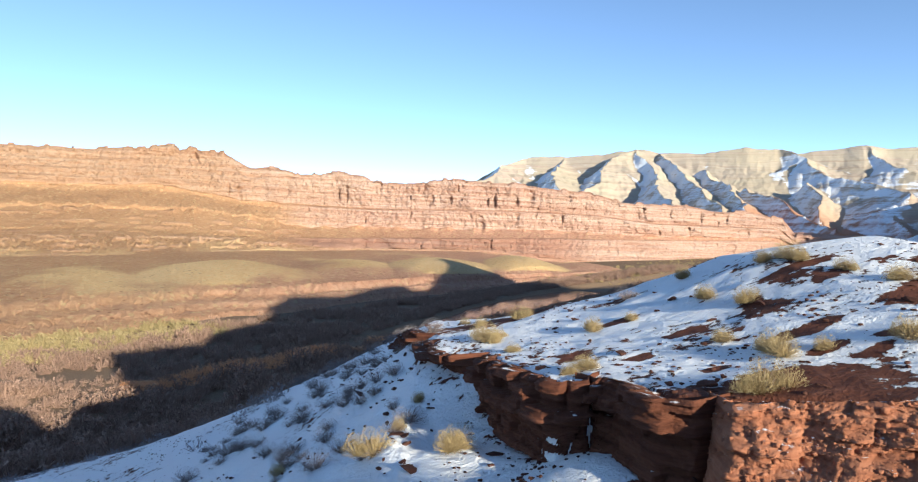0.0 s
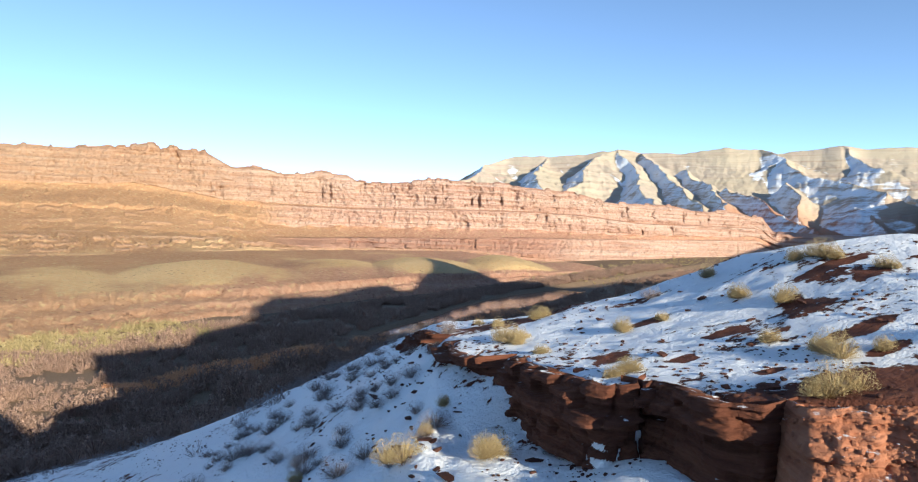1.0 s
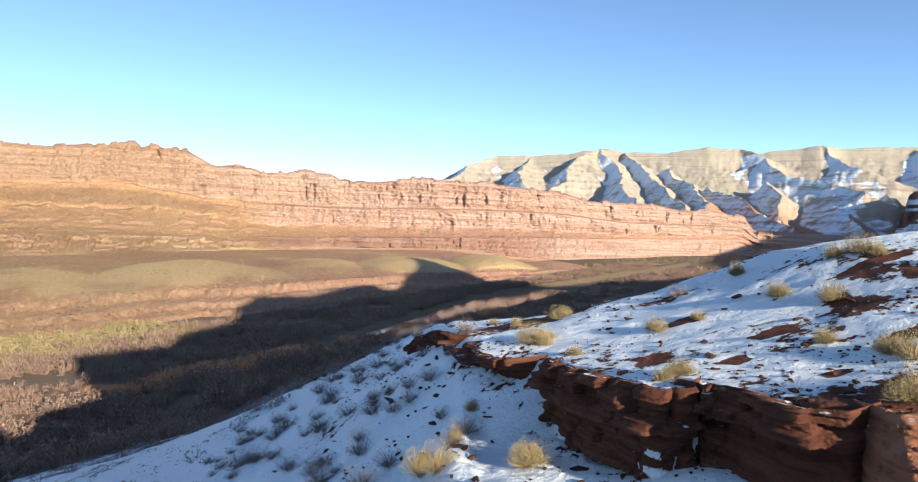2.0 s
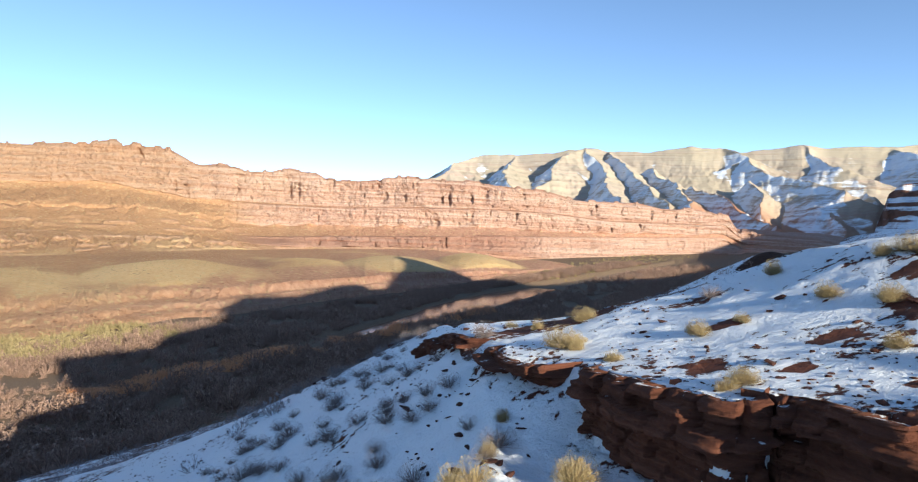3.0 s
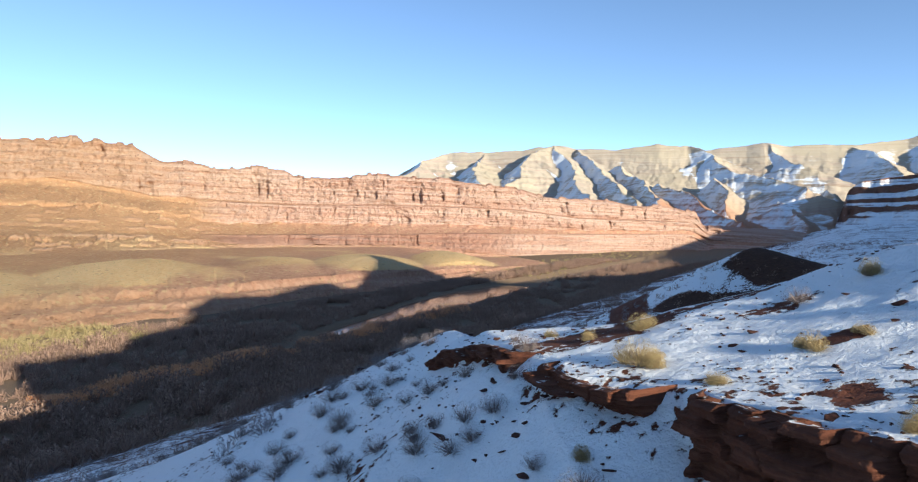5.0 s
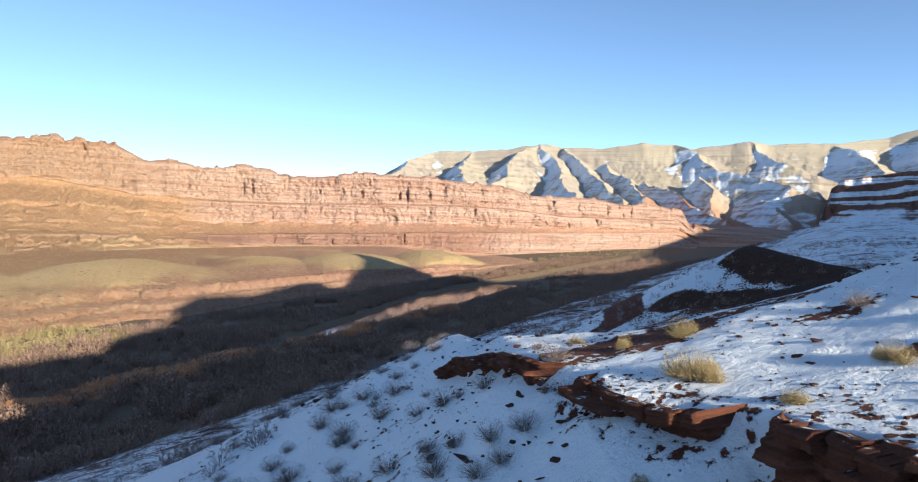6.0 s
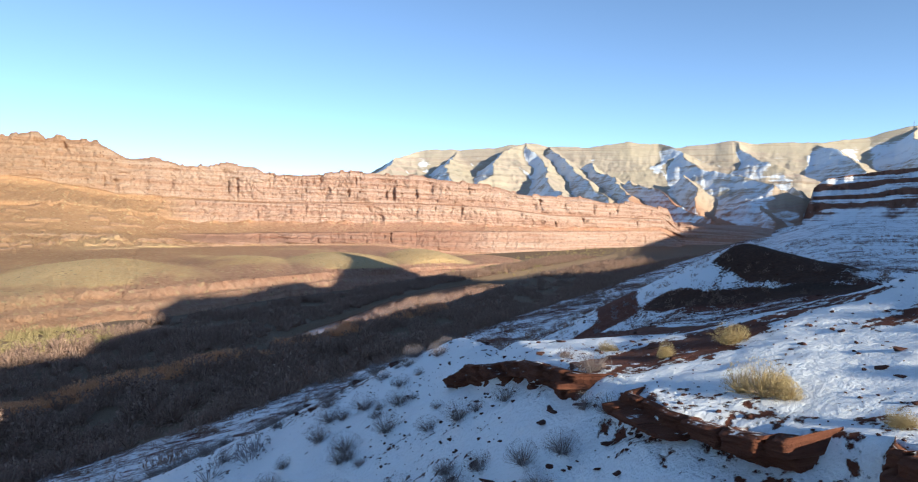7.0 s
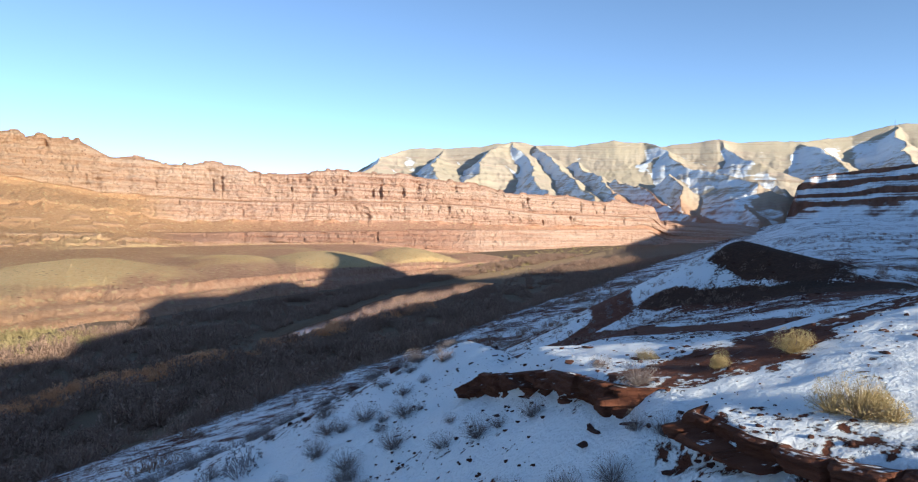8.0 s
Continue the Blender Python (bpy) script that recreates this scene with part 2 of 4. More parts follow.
def river_bank(s, far):
    """Where the water's near or far edge runs."""
    if far:
        return np.interp(s, [60, 170, 215, 260, 330, 400, 500, 700], [163, 168, 178, 189, 201, 202, 198, 190]) + 2 * fbm(s / 40, s * 0, 3, 19)
    return np.interp(s, [60, 170, 215, 260, 330, 400, 500, 700], [154, 159, 162, 162, 168, 174, 180, 172]) + 2 * fbm(s / 30, s * 0, 3, 9)


def low_height(x, y):
    w, s = valley_ws(x, y)
    far = soft_interp(w, SLOPE_W, SLOPE_Z, 2.0) - 0.06 * np.clip(s - 20, 0, 120) * smooth(110, 40, w)
    near = np.maximum(35.84 + 0.49 * np.clip(x, -200, -1.4) + 0.13 * np.clip(x + 1.4, 0, 3.4) + 0.28 * np.clip(x - 2.0, 0, 40) - 0.30 * np.clip(y - 29, 0, 40) * smooth(-2, 4, x), 1.5 + 0 * x)
    z = near + (far - near) * smooth(38, 62, y + 0.3 * np.abs(x + 4))
    # dark bare ridge: a short crest falling to both sides
    t, d = along(x, y, 55.0, 109.5, 59.5, 97.0)
    z = z + 2.0 * np.exp(-(d / 12.0) ** 2)
    crest = 35.7 - 2.2 * np.clip(t, 0, 1) - 0.52 * (np.sqrt(d * d + 4.0) - 2.0)
    z = np.maximum(z, crest) + 0.8 * np.exp(-((z - crest) / 1.6) ** 2)
    # snow piled in the corner below the ledges
    z = z + 0.55 * np.exp(-(((x - 2.6) / 1.3) ** 2 + ((y - 13.6) / 1.6) ** 2)) + 0.35 * np.exp(-(((x + 1.9) / 0.5) ** 2 + ((y - 18.0) / 1.3) ** 2))
    # the unseen hill on the sun's side, shaped to throw the valley's shadow
    q, run = x * math.cos(SUN_GO) + y * math.sin(SUN_GO), -x * math.sin(SUN_GO) + y * math.cos(SUN_GO)
    crest = np.interp(q, CREST_Q, CREST_H) + SUN_TAN * 80
    reach = np.where(run > -80, 30 + 0.10 * np.clip(q, 0, 2000), 140.0)
    k = np.exp(-((run + 80) / reach) ** 2) * smooth(-320, -200, q)
    return z + (crest - z) * k


def foot_height(x, y):
    """The hillside below the bench, with drifts against its edge."""
    d = bench_side(x, y)
    low = low_height(x, y)
    drift = bench_height(x, y) - 0.35 - 0.30 * np.abs(d)
    low = low + np.clip(drift - low, 0, 4) * smooth(22.5, 25, y) * smooth(44, 40, y) * np.exp(-(d / 2.6) ** 2)
    return low + 1.2 * np.exp(-(d / 1.9) ** 2) * smooth(18.4, 20.4, y) * smooth(24.5, 22.5, y)


def land(x, y):
    w, s = valley_ws(x, y)
    low = foot_height(x, y)
    d = bench_side(x, y) + 0.25 * fbm(x * 0.9, y * 0.9, 3, 5)
    top = bench_height(x, y)
    soft = 0.8 * np.exp(-((y - 24.7) / 0.8) ** 2) + 0.6 * np.exp(-((y - 21.8) / 0.5) ** 2)
    k = smooth(-0.25 - soft, 0.15 + soft, d) * smooth(34, 20, np.hypot(x - 6, (y - 22) * 0.85))
    z = low + np.clip(top - low, 0, 9) * k
    amp = smooth(150, 100, w)
    z = z + amp * (0.20 * fbm(x / 6, y / 6, 4, 1) + 0.09 * fbm(x / 1.3 + 0.4 * y, y / 1.3, 4, 2)) + 0.8 * fbm(x / 60, y / 60, 3, 3) * smooth(40, 80, np.hypot(x, y)) * smooth(-20, 20, y)
    z = z + 0.20 * fbm(x / 0.9 + 0.5 * y, y / 1.5, 3, 6) * np.exp(-((x + 1.2) / 2.6) ** 2 - ((y - 18.0) / 4.0) ** 2) * smooth(0.2, -0.6, d)
    # the river's bed
    lo, hi = river_bank(s, False), river_bank(s, True)
    z = z - 2.4 * smooth(lo - 1, lo + 2, w) * smooth(hi + 1, hi - 2, w) * smooth(150, 195, s)
    return z


def sheet(name, x, y, z, material, fields, label, category="ground", kind="structure"):
    """A mesh from a grid of places, with named values at its corners."""
    rows, cols = z.shape
    co = np.stack([x, y, z], -1).reshape(-1, 3)
    i = np.arange(rows * cols).reshape(rows, cols)
    quads = np.stack([i[:-1, :-1], i[:-1, 1:], i[1:, 1:], i[1:, :-1]], -1).reshape(-1, 4)
    me = bpy.data.meshes.new(name)
    me.vertices.add(len(co))
    me.vertices.foreach_set("co", co.ravel().astype(np.float32))
    me.loops.add(quads.size)
    me.loops.foreach_set("vertex_index", quads.ravel().astype(np.int32))
    me.polygons.add(len(quads))
    me.polygons.foreach_set("loop_start", np.arange(0, quads.size, 4, dtype=np.int32))
    me.update(calc_edges=True)
    for key, v in fields.items():
        a = me.attributes.new(key, "FLOAT", "POINT")
        a.data.foreach_set("value", np.broadcast_to(v, z.shape).astype(np.float32).ravel())
    me.materials.append(material)
    ob = tagged(new(name, me), label, category, kind=kind)
    return ob


HUB = (-4.92, 5.71)


TRACK = [(17, 106, 23, 103, 4.0), (23, 103, 25.5, 98, 4.0), (25.5, 98, 22, 76, 3.5), (21.5, 73, 27, 72, 3.5), (27, 72, 27.7, 57, 3.5), (12, 37, 9.5, 32.5, 0.9),
         (25.5, 104, 33, 108, 2.6), (33, 108, 37, 118, 2.6), (37, 118, 48, 150, 3.0), (48, 150, 60, 182, 3.0), (60, 182, 66, 205, 3.6)]
BARE = [(6.2, 12.3, 0.9, 0.7), (7.7, 15.0, 0.9, 0.35), (5.4, 14.3, 0.32, 0.22), (5.7, 17.5, 0.5, 0.3), (4.9, 20.6, 0.7, 0.35), (9.7, 19.3, 1.1, 0.3), (8.0, 13.1, 0.4, 0.2),
        (9.5, 17.6, 0.35, 0.3), (7.5, 13.8, 0.5, 0.2), (4.4, 16.3, 0.3, 0.25), (8.7, 13.5, 0.5, 0.25)]


def build_ground():
    fine = np.radians(np.arange(-48, 58, 0.15))
    rest = np.radians(np.arange(58.6, 312.3, 0.6))
    az = np.concatenate([fine, rest])
    az[-1] = fine[0] + 2 * np.pi
    r = np.concatenate([[0.02], np.geomspace(1.0, 7.8, 14), np.geomspace(8, 48, 500), np.geomspace(48.4, 130, 130), np.geomspace(131, 700, 150), np.geomspace(720, 4800, 22)])
    a, rr = np.meshgrid(az, r)
    x, y = HUB[0] + rr * np.sin(a), HUB[1] + rr * np.cos(a)
    z = land(x, y)
    z[-1] = 1.0
    w, s = valley_ws(x, y)
    d = bench_side(x, y)
    dist = np.hypot(x - 4, y - 22)
    snow = 0.78 + 0.25 * fbm(x / 5, y / 5, 3, 21) + 0 * x
    snow = snow - 0.55 * smooth(0.25, 0.5, fbm(x / 3.0 + 9, y / 3.0, 3, 31)) * smooth(-0.3, 0.3, d)
    snow = snow - 0.08 * smooth(34, 60, w) - 0.16 * smooth(60, 98, w) - 1.1 * smooth(98, 116, w)
    gap = smooth(34, 55, y) * smooth(-5, 10, x)
    snow = snow - gap * (0.0 + 0.22 * smooth(-0.1, 0.3, fbm(x / 14, y / 14, 3, 41)))
    snow = snow + 0.30 * smooth(-0.5, -1.2, d) * smooth(27, 23, y)
    # bare crest, a dark band below it, and thin snow between band and track
    t, rd = along(x, y, 55.0, 109.5, 59.5, 97.0)
    rough = 2.0 * fbm(x / 5, y / 5, 3, 45)
    snow = snow - (0.80 + 0.25 * fbm(x / 3, y / 3, 3, 46)) * smooth(9, 5.5, rd + rough) * smooth(-0.12, 0.02, t + 0.03 * rough) * smooth(1.5, 0.9, t)
    t, bd = along(x, y, 39.0, 104.0, 57.0, 82.0)
    snow = snow - 0.75 * smooth(3.2, 1.6, bd + 0.5 * rough)
    snow = snow - 0.34 * smooth(16, 8, np.hypot((x - 44) / 1.1, y - 88) * 0.8 + rough)
    # bare track across the hillside
    walkway = np.full(x.shape, 1e9)
    for ax, ay, bx, by, half in TRACK:
        t, td = along(x, y, ax, ay, bx, by)
        walkway = np.minimum(walkway, td / half)
    snow = snow - 1.0 * smooth(1.25, 0.8, walkway + 0.25 * fbm(x / 4, y / 4, 3, 44))
    # bare red soil on the bench: place, half sizes
    for cx, cy, hx, hy in BARE:
        e = ((x - cx) / hx) ** 2 + ((y - cy) / hy) ** 2 + 0.7 * fbm(x / 0.7, y / 0.5, 4, 47)
        snow = snow - 0.62 * smooth(1.6, 0.2, e)
    # fallen rubble below the bench
    rub = np.exp(-(((x - 4.6) / 1.6) ** 2 + ((y - 10.8) / 2.2) ** 2) ** 1.5)
    snow = snow - 1.5 * rub
    veg = smooth(80, 115, w) * 0.8
    # where shade is painted into the soil: round the crest and along the band
    shade_tint = smooth(12, 7, rd) + smooth(4, 2, bd)
    return sheet("ground", x, y, z, MAT_GROUND, {"snow": snow, "veg": veg, "shade_tint": shade_tint},
                 "snowy red desert hillside falling to a river valley")


build_ground()


def build_water():
    s = np.linspace(135, 900, 100)
    w = np.array([120.0, 215.0])
    ss, ww = np.meshgrid(s, w)
    x, y = 0.602 * ss - 0.799 * ww, 0.799 * ss + 0.602 * ww
    sheet("water", x, y, 0.25 - 6.0 * smooth(280, 640, ss), MAT_WATER, {}, "muddy brown river between brushy banks", "river")


build_water()

# edges of the far wall's layers, top to bottom: bearing, range, height
RIM = np.array([(-60, 800, 116), (-27.8, 766, 114), (-26.3, 763, 116), (-24.3, 759, 116.5), (-23.5, 758, 119.5), (-22.5, 756, 120), (-22.1, 755, 115.5),
                (-21.4, 754, 118.5), (-20.5, 752, 116), (-18.9, 749, 114.5), (-18.4, 748, 110), (-17.6, 746, 103), (-16.9, 745, 98), (-15.2, 744, 99),
                (-13, 742, 93.2), (-11.2, 741, 92.5), (-10.6, 741, 95.7), (-7.6, 738, 92), (-7, 738, 86.5), (-5.7, 737, 84.3), (-2.9, 735, 84),
                (-0.9, 735, 88), (4.9, 744, 84.4), (9.3, 759, 77.5)])
RIM_EAST = np.array([(11.8, 772, 73.4), (14.2, 787, 64.5), (19, 853, 63.3), (20.8, 883, 56.6), (23.6, 927, 56.4), (24.9, 947, 51.2), (25.8, 960, 49.8),
                     (26.1, 966, 40), (26.4, 975, 28.5), (30, 985, 22), (32.1, 985, 19), (34, 985, 10), (36, 985, -8)])
LEDGE = np.array([(-60, 770, 78), (-27.8, 740, 77), (-24.3, 735, 78), (-20.5, 729, 72), (-17.3, 724, 63), (-12.2, 733, 60), (-7.6, 729, 56.2), (2, 726, 55.3),
                  (6.9, 741, 53.8), (11.8, 763, 50.8), (16.6, 806, 41.8), (21.3, 881, 39.7), (25.8, 951, 35.8), (26.4, 966, 20), (32, 972, 13), (36, 972, -9)])
FOOT = np.array([(-60, 700, 53), (-27.9, 686, 52.5), (-20.6, 686, 51), (-17.3, 686, 45), (-12.2, 712, 35.1), (-7.6, 718, 35), (2, 716, 33.6), (6.9, 730, 33.5),
                 (11.8, 753, 29.5), (16.6, 797, 26.3), (21.3, 872, 24.5), (25.8, 942, 24.4), (26.4, 957, 12), (32, 962, 8), (36, 962, -9)])
SHELF = np.array([(-60, 650, 37), (-27.9, 636, 35.8), (-20.6, 643, 32), (-17.3, 646, 28.6), (-12.2, 680, 25.4), (-7.6, 692, 25.3), (2, 694, 25), (6.9, 711, 25.7),
                  (11.8, 736, 24), (16.6, 789, 22.4), (21.3, 865, 21), (25.8, 936, 20), (26.4, 950, 8), (32, 952, 4), (36, 952, -9)])
TALUS = np.array([(-60, 500, 19), (-27.9, 496, 18.5), (-20.6, 532, 18.5), (-17.4, 546, 18.2), (-12.2, 622, 15.5), (-7.6, 668, 14), (2, 675, 12.5), (6.9, 680, 4),
                  (11.8, 709, -2), (16.6, 760, -5.5), (21.3, 840, -4), (25.8, 915, -5), (36, 930, -10)])
BANK = np.array([(-60, 55, 11), (-28, 52, 11.5), (-20, 40, 12), (-12, 34, 11.5), (-3, 26, 10.5), (4.9, 26, 7.5), (11.8, 30, 3), (16.6, 20, -2), (36, 20, -8)])
# grassy mounds on the terrace: bearing, range, half width in degrees, half depth, height
MOUNDS = [(-18.0, 372, 6.2, 56, 8.0), (-29.5, 350, 4.5, 55, 6.0), (-8.6, 425, 3.8, 58, 6.8), (-1.0, 448, 4.4, 66, 8.4), (5.9, 508, 3.4, 60, 11.0), (11.0, 600, 3.0, 50, 4.5)]


def rock_relief(arc, z, tier, seed):
    """How far a bedded, jointed face stands out, in metres."""
    bed = z / 2.6 + 0.35 * fbm(arc / 40, z / 60, 2, seed)
    row = np.floor(bed).astype(np.int64)
    wide = 4.5 + 5.0 * lattice(row // 3, row * 0 + tier, seed + 1)
    u = arc / wide + 9.1 * lattice(row // 2, row * 0, seed + 2) + 0.3 * fbm(arc / 6, z / 5, 2, seed + 3)
    cell = np.floor(u).astype(np.int64)
    block = lattice(cell, row, seed + 4) - 0.5
    gap = np.minimum(u - cell, 1 - u + cell) * wide
    joint = np.exp(-(gap / 0.55) ** 2) * (lattice(cell, row // 2, seed + 5) > 0.45)
    pick = smooth(0.76, 0.86, vnoise(arc / 4.0, tier * 5.1 + z / 14, seed + 6)) * smooth(0.36, 0.58, vnoise(arc / 26, tier * 3.0 + z / 30, seed + 7))
    beds = lattice(row, row * 0, seed + 8) - 0.5
    big = fbm(arc / 16, tier * 2.3 + z / 45, 4, seed + 9)
    return 2.0 * block + 1.3 * beds + 8.0 * big + 2.0 * fbm(arc / 3.4, z / 2.2, 4, seed + 10) - 1.7 * joint - 4.5 * pick


def build_cliff():
    az = np.arange(-58, 35.6, 0.07)
    flat = az * 0
    a = np.radians(az)
    arc = az * 12.8

    def line(t, blur=0.5):
        return soft_interp(az, t[:, 0], t[:, 1], blur), soft_interp(az, t[:, 0], t[:, 2], blur)

    rim = np.concatenate([RIM, RIM_EAST])
    rr, zr = np.interp(az, rim[:, 0], rim[:, 1]), np.interp(az, rim[:, 0], rim[:, 2])
    (rl, zl), (rf, zf), (rs, zs), (rt, zt), (db, zb) = (line(t) for t in (LEDGE, FOOT, SHELF, TALUS, BANK))
    end = smooth(31, 26, az)
    plate = lattice(np.floor(az / 0.83 + 0.4 * fbm(az, flat, 2, 151)).astype(np.int64), np.floor(flat).astype(np.int64), 52)
    knob = vnoise(az / 0.42, flat, 152)
    zr = zr + end * (0.7 * fbm(az / 0.4, flat, 3, 51) + 1.2 * (plate - 0.5) + 1.8 * smooth(0.60, 0.68, knob))
    wall = -0.799 * np.sin(a) + 0.602 * np.cos(a)
    rb = np.minimum((226 + 7 * fbm(az / 3, flat, 3, 50)) / np.maximum(wall, 0.05), rt - 70)
    R, Z, K, V, E = [], [], [], [], []

    def add(r, z, rock, veg, red):
        for g, v in zip((R, Z, K, V, E), (r, z, rock, veg, red)):
            g.append(v + flat)

    # red cut bank, in steps
    rise = zb + 3
    for v in np.linspace(0, 1, 26):
        steps = smooth(0.02, 0.16, v) * 0.26 + smooth(0.28, 0.36, v) * 0.22 + smooth(0.5, 0.58, v) * 0.22 + smooth(0.76, 0.92, v) * 0.30
        soft = smooth(-4, -24, az)
        steps = steps + (v - steps) * 0.55 * soft
        bulge = fbm(az / 2.6, flat + 1.5 * v, 5, 53)
        add(rb + db * v + 8 * bulge * (0.3 + v), -3 + rise * steps + 0.35 * fbm(az / 0.3, v * 9 + flat, 3, 89), 0.45 - 0.25 * soft, 0.35 * soft * smooth(0.2, 0.9, v), 0.75 - 0.35 * soft)
    r0, z0 = R[-1], Z[-1]
    # terrace with low grassy mounds
    v = np.linspace(0.01, 1, 74)[:, None]
    rg = r0 + (rt - r0) * v
    zg = zb + (z0 - zb) * (1 - v) ** 14 + (zt - zb) * v ** 1.3 + 0.7 * fbm(az / 3.5, v * 9, 2, 61) * np.sin(np.pi * v)
    lift = 0 * zg
    for ca, cr, wa, wr, h in MOUNDS:
        d = ((az - ca + 0.6 * fbm(az / 4, v * 5, 2, 62)) / wa) ** 2 + ((rg - cr) / wr) ** 2
        lift = np.maximum(lift, h * np.exp(-d ** 1.35))
    gully = ridged(az / 2.4 + 0.4 * fbm(az / 2, v * 4, 2, 63), v * 3.0, 2, 54)
    zg = zg + lift * (0.80 + 0.08 * gully) * np.sin(np.pi * v) ** 0.25 + 0.12 * fbm(az / 0.5, v * 50, 2, 161)
    for i in range(len(v)):
        add(rg[i], zg[i], 0.08, (0.22 + 0.085 * lift[i] + 0.30 * fbm(az / 3, flat + v[i] * 5, 3, 64)) * smooth(19, 8, az), 0.35)
    # scree below the lowest band: rows of outcrops, fans and boulders
    west = smooth(-9, -18, az)
    rs2, zs2 = rt + (rs - rt) * (0.35 + 0.5 * west), zt + (zs - zt) * (0.12 + 0.75 * west)
    for v in np.linspace(0.02, 1, 56):
        crop = smooth(0.52, 0.7, vnoise(az / 1.3, flat + np.floor(v * 11) * 3, 68)) * smooth(0.35, 0.6, (v * 11) % 1)
        rough = 1.0 * fbm(az / 0.28, v * 26 + flat, 4, 56) + 2.2 * fbm(az / 1.6, flat + v * 2.0, 4, 55) + 1.5 * smooth(0.72, 0.8, vnoise(az / 0.2, v * 30 + flat, 57))
        add(rt + (rs2 - rt) * v, zt + (zs2 - zt) * v ** 1.1 + np.sin(np.pi * v) * (rough + 2.0 * crop) * (0.25 + 0.75 * west), 0.12 + 0.6 * crop, 0.5 * (1 - v) * smooth(10, -6, az), 0.45)
    r1, z1 = R[-1], Z[-1]

    def face(ra, za, rb_, zb_, n, tier, seed, strength, red, rock=0.95, steep=0.55, waste=0.0):
        """One band of rock from a lower line to an upper one."""
        for v in np.linspace(0, 1, n)[1:]:
            z = za + (zb_ - za) * v
            z = z + waste * np.sin(np.pi * v) ** 0.5 * (fbm(az / 0.9, v * 3 + flat, 4, seed + 21) + 0.5 * fbm(az / 0.2, v * 12 + flat, 3, seed + 22))
            lay = z + 0.038 * np.sin(a) * rr
            run = smooth(0.0, 1.0, v) * (1 - steep) + steep * (np.floor(v * 4) + smooth(0.75, 1.0, (v * 4) % 1)) / 4
            swell = np.clip(np.sin(np.pi * min(max(v, 0.04), 0.96)) * 2.2, 0, 1)
            add(ra + (rb_ - ra) * run - strength * swell * end * rock_relief(arc, lay, tier, seed), z, rock, 0, red)

    bare = 1 - 0.82 * west
    face(r1, z1, rs, zs, 34, 1, 500, 0.75 * bare, 0.15 + 0.8 * smooth(13, 8, az), 0.08 + 0.85 * smooth(0.3, 0.9, bare), 0.55 * bare, 1.6 * west)
    # fallen rock in cones on the shelf
    rng = random.Random(64)
    hc, c = flat, -58.0
    while c < 25:
        c += rng.uniform(0.9, 3.0)
        hc = np.maximum(hc, rng.uniform(3, 9) * (1 - np.abs(az - c + 0.12 * fbm(az / 0.4, flat, 2, 65)) / rng.uniform(0.5, 1.1)))
    hc = np.clip(hc, 0, 99) * end
    for v in np.linspace(0.05, 1, 22):
        crop = 1.6 * west * smooth(0.5, 0.7, vnoise(az / 1.1, flat + np.floor(v * 5) * 3, 168)) * smooth(0.4, 0.6, (v * 5) % 1)
        add(rs + (rf - rs) * v - 0.9 * hc * v ** 6, zs + (zf - zs) * v + np.sin(np.pi * v) * (0.9 * fbm(az / 0.3, v * 12 + flat, 4, 156) + crop) + 0.35 * hc * v ** 3, 0.15 + 0.3 * crop, 0.15 * west, 0.75)
    # middle band, shelf, upper band
    face(rf, zf + 0.35 * hc, rl - 7 * (1 - west), zl - 1.5, 40, 2, 520, 0.9 * bare, 0.12, 0.12 + 0.83 * smooth(0.3, 0.9, bare), 0.55 * bare, 2.4 * west)
    for v in (0.3, 0.7, 1.0):
        add(rl - 7 * (1 - west) * (1 - v), zl - 1.5 * (1 - v) + 0.4 * fbm(az / 0.3, v * 5 + flat, 3, 157) + 2.0 * west * fbm(az / 1.1, flat, 4, 158), 0.3, 0, 0.6)
    face(rl, zl + 2.0 * west * fbm(az / 1.1, flat, 4, 158), rr - 2, zr - 2.4, 66, 3, 540, 1.0, 0.15)
    face(rr - 2, zr - 2.4, rr + 1, zr, 6, 4, 560, 0.6, 0.7)
    for v in np.linspace(0.05, 1, 8):
        add(rr + 2 + 700 * v ** 2, zr - 3 * v + 2.0 * fbm(az / 0.8, flat + 6 * v, 3, 60) * v * end, 0.7, 0, 0.5)
    R, Z, K, V, E = (np.array(g) for g in (R, Z, K, V, E))
    x, y = HUB[0] + R * np.sin(a), HUB[1] + R * np.cos(a)
    sheet("cliff", x, y, Z, MAT_CLIFF, {"rock": K, "veg": V, "red": E}, "sunlit layered red sandstone cliff above scree and low hills", "cliff")
    near = (az > -42) & (az < 16)
    return [np.asarray(g[10:150][:, near]) for g in (x, y, Z, V)]


def ridged(x, y, octaves, seed):
    """Sharp-crested noise in about 0..1."""
    total, amp, norm = 0.0, 1.0, 0.0
    for o in range(octaves):
        n = 1 - np.abs(2 * vnoise(x * 2 ** o, y * 2 ** o, seed + 13 * o) - 1) * 1.25
        total, norm, amp = total + amp * n, norm + amp, amp * 0.42
    return total / norm


HILLS = build_cliff()

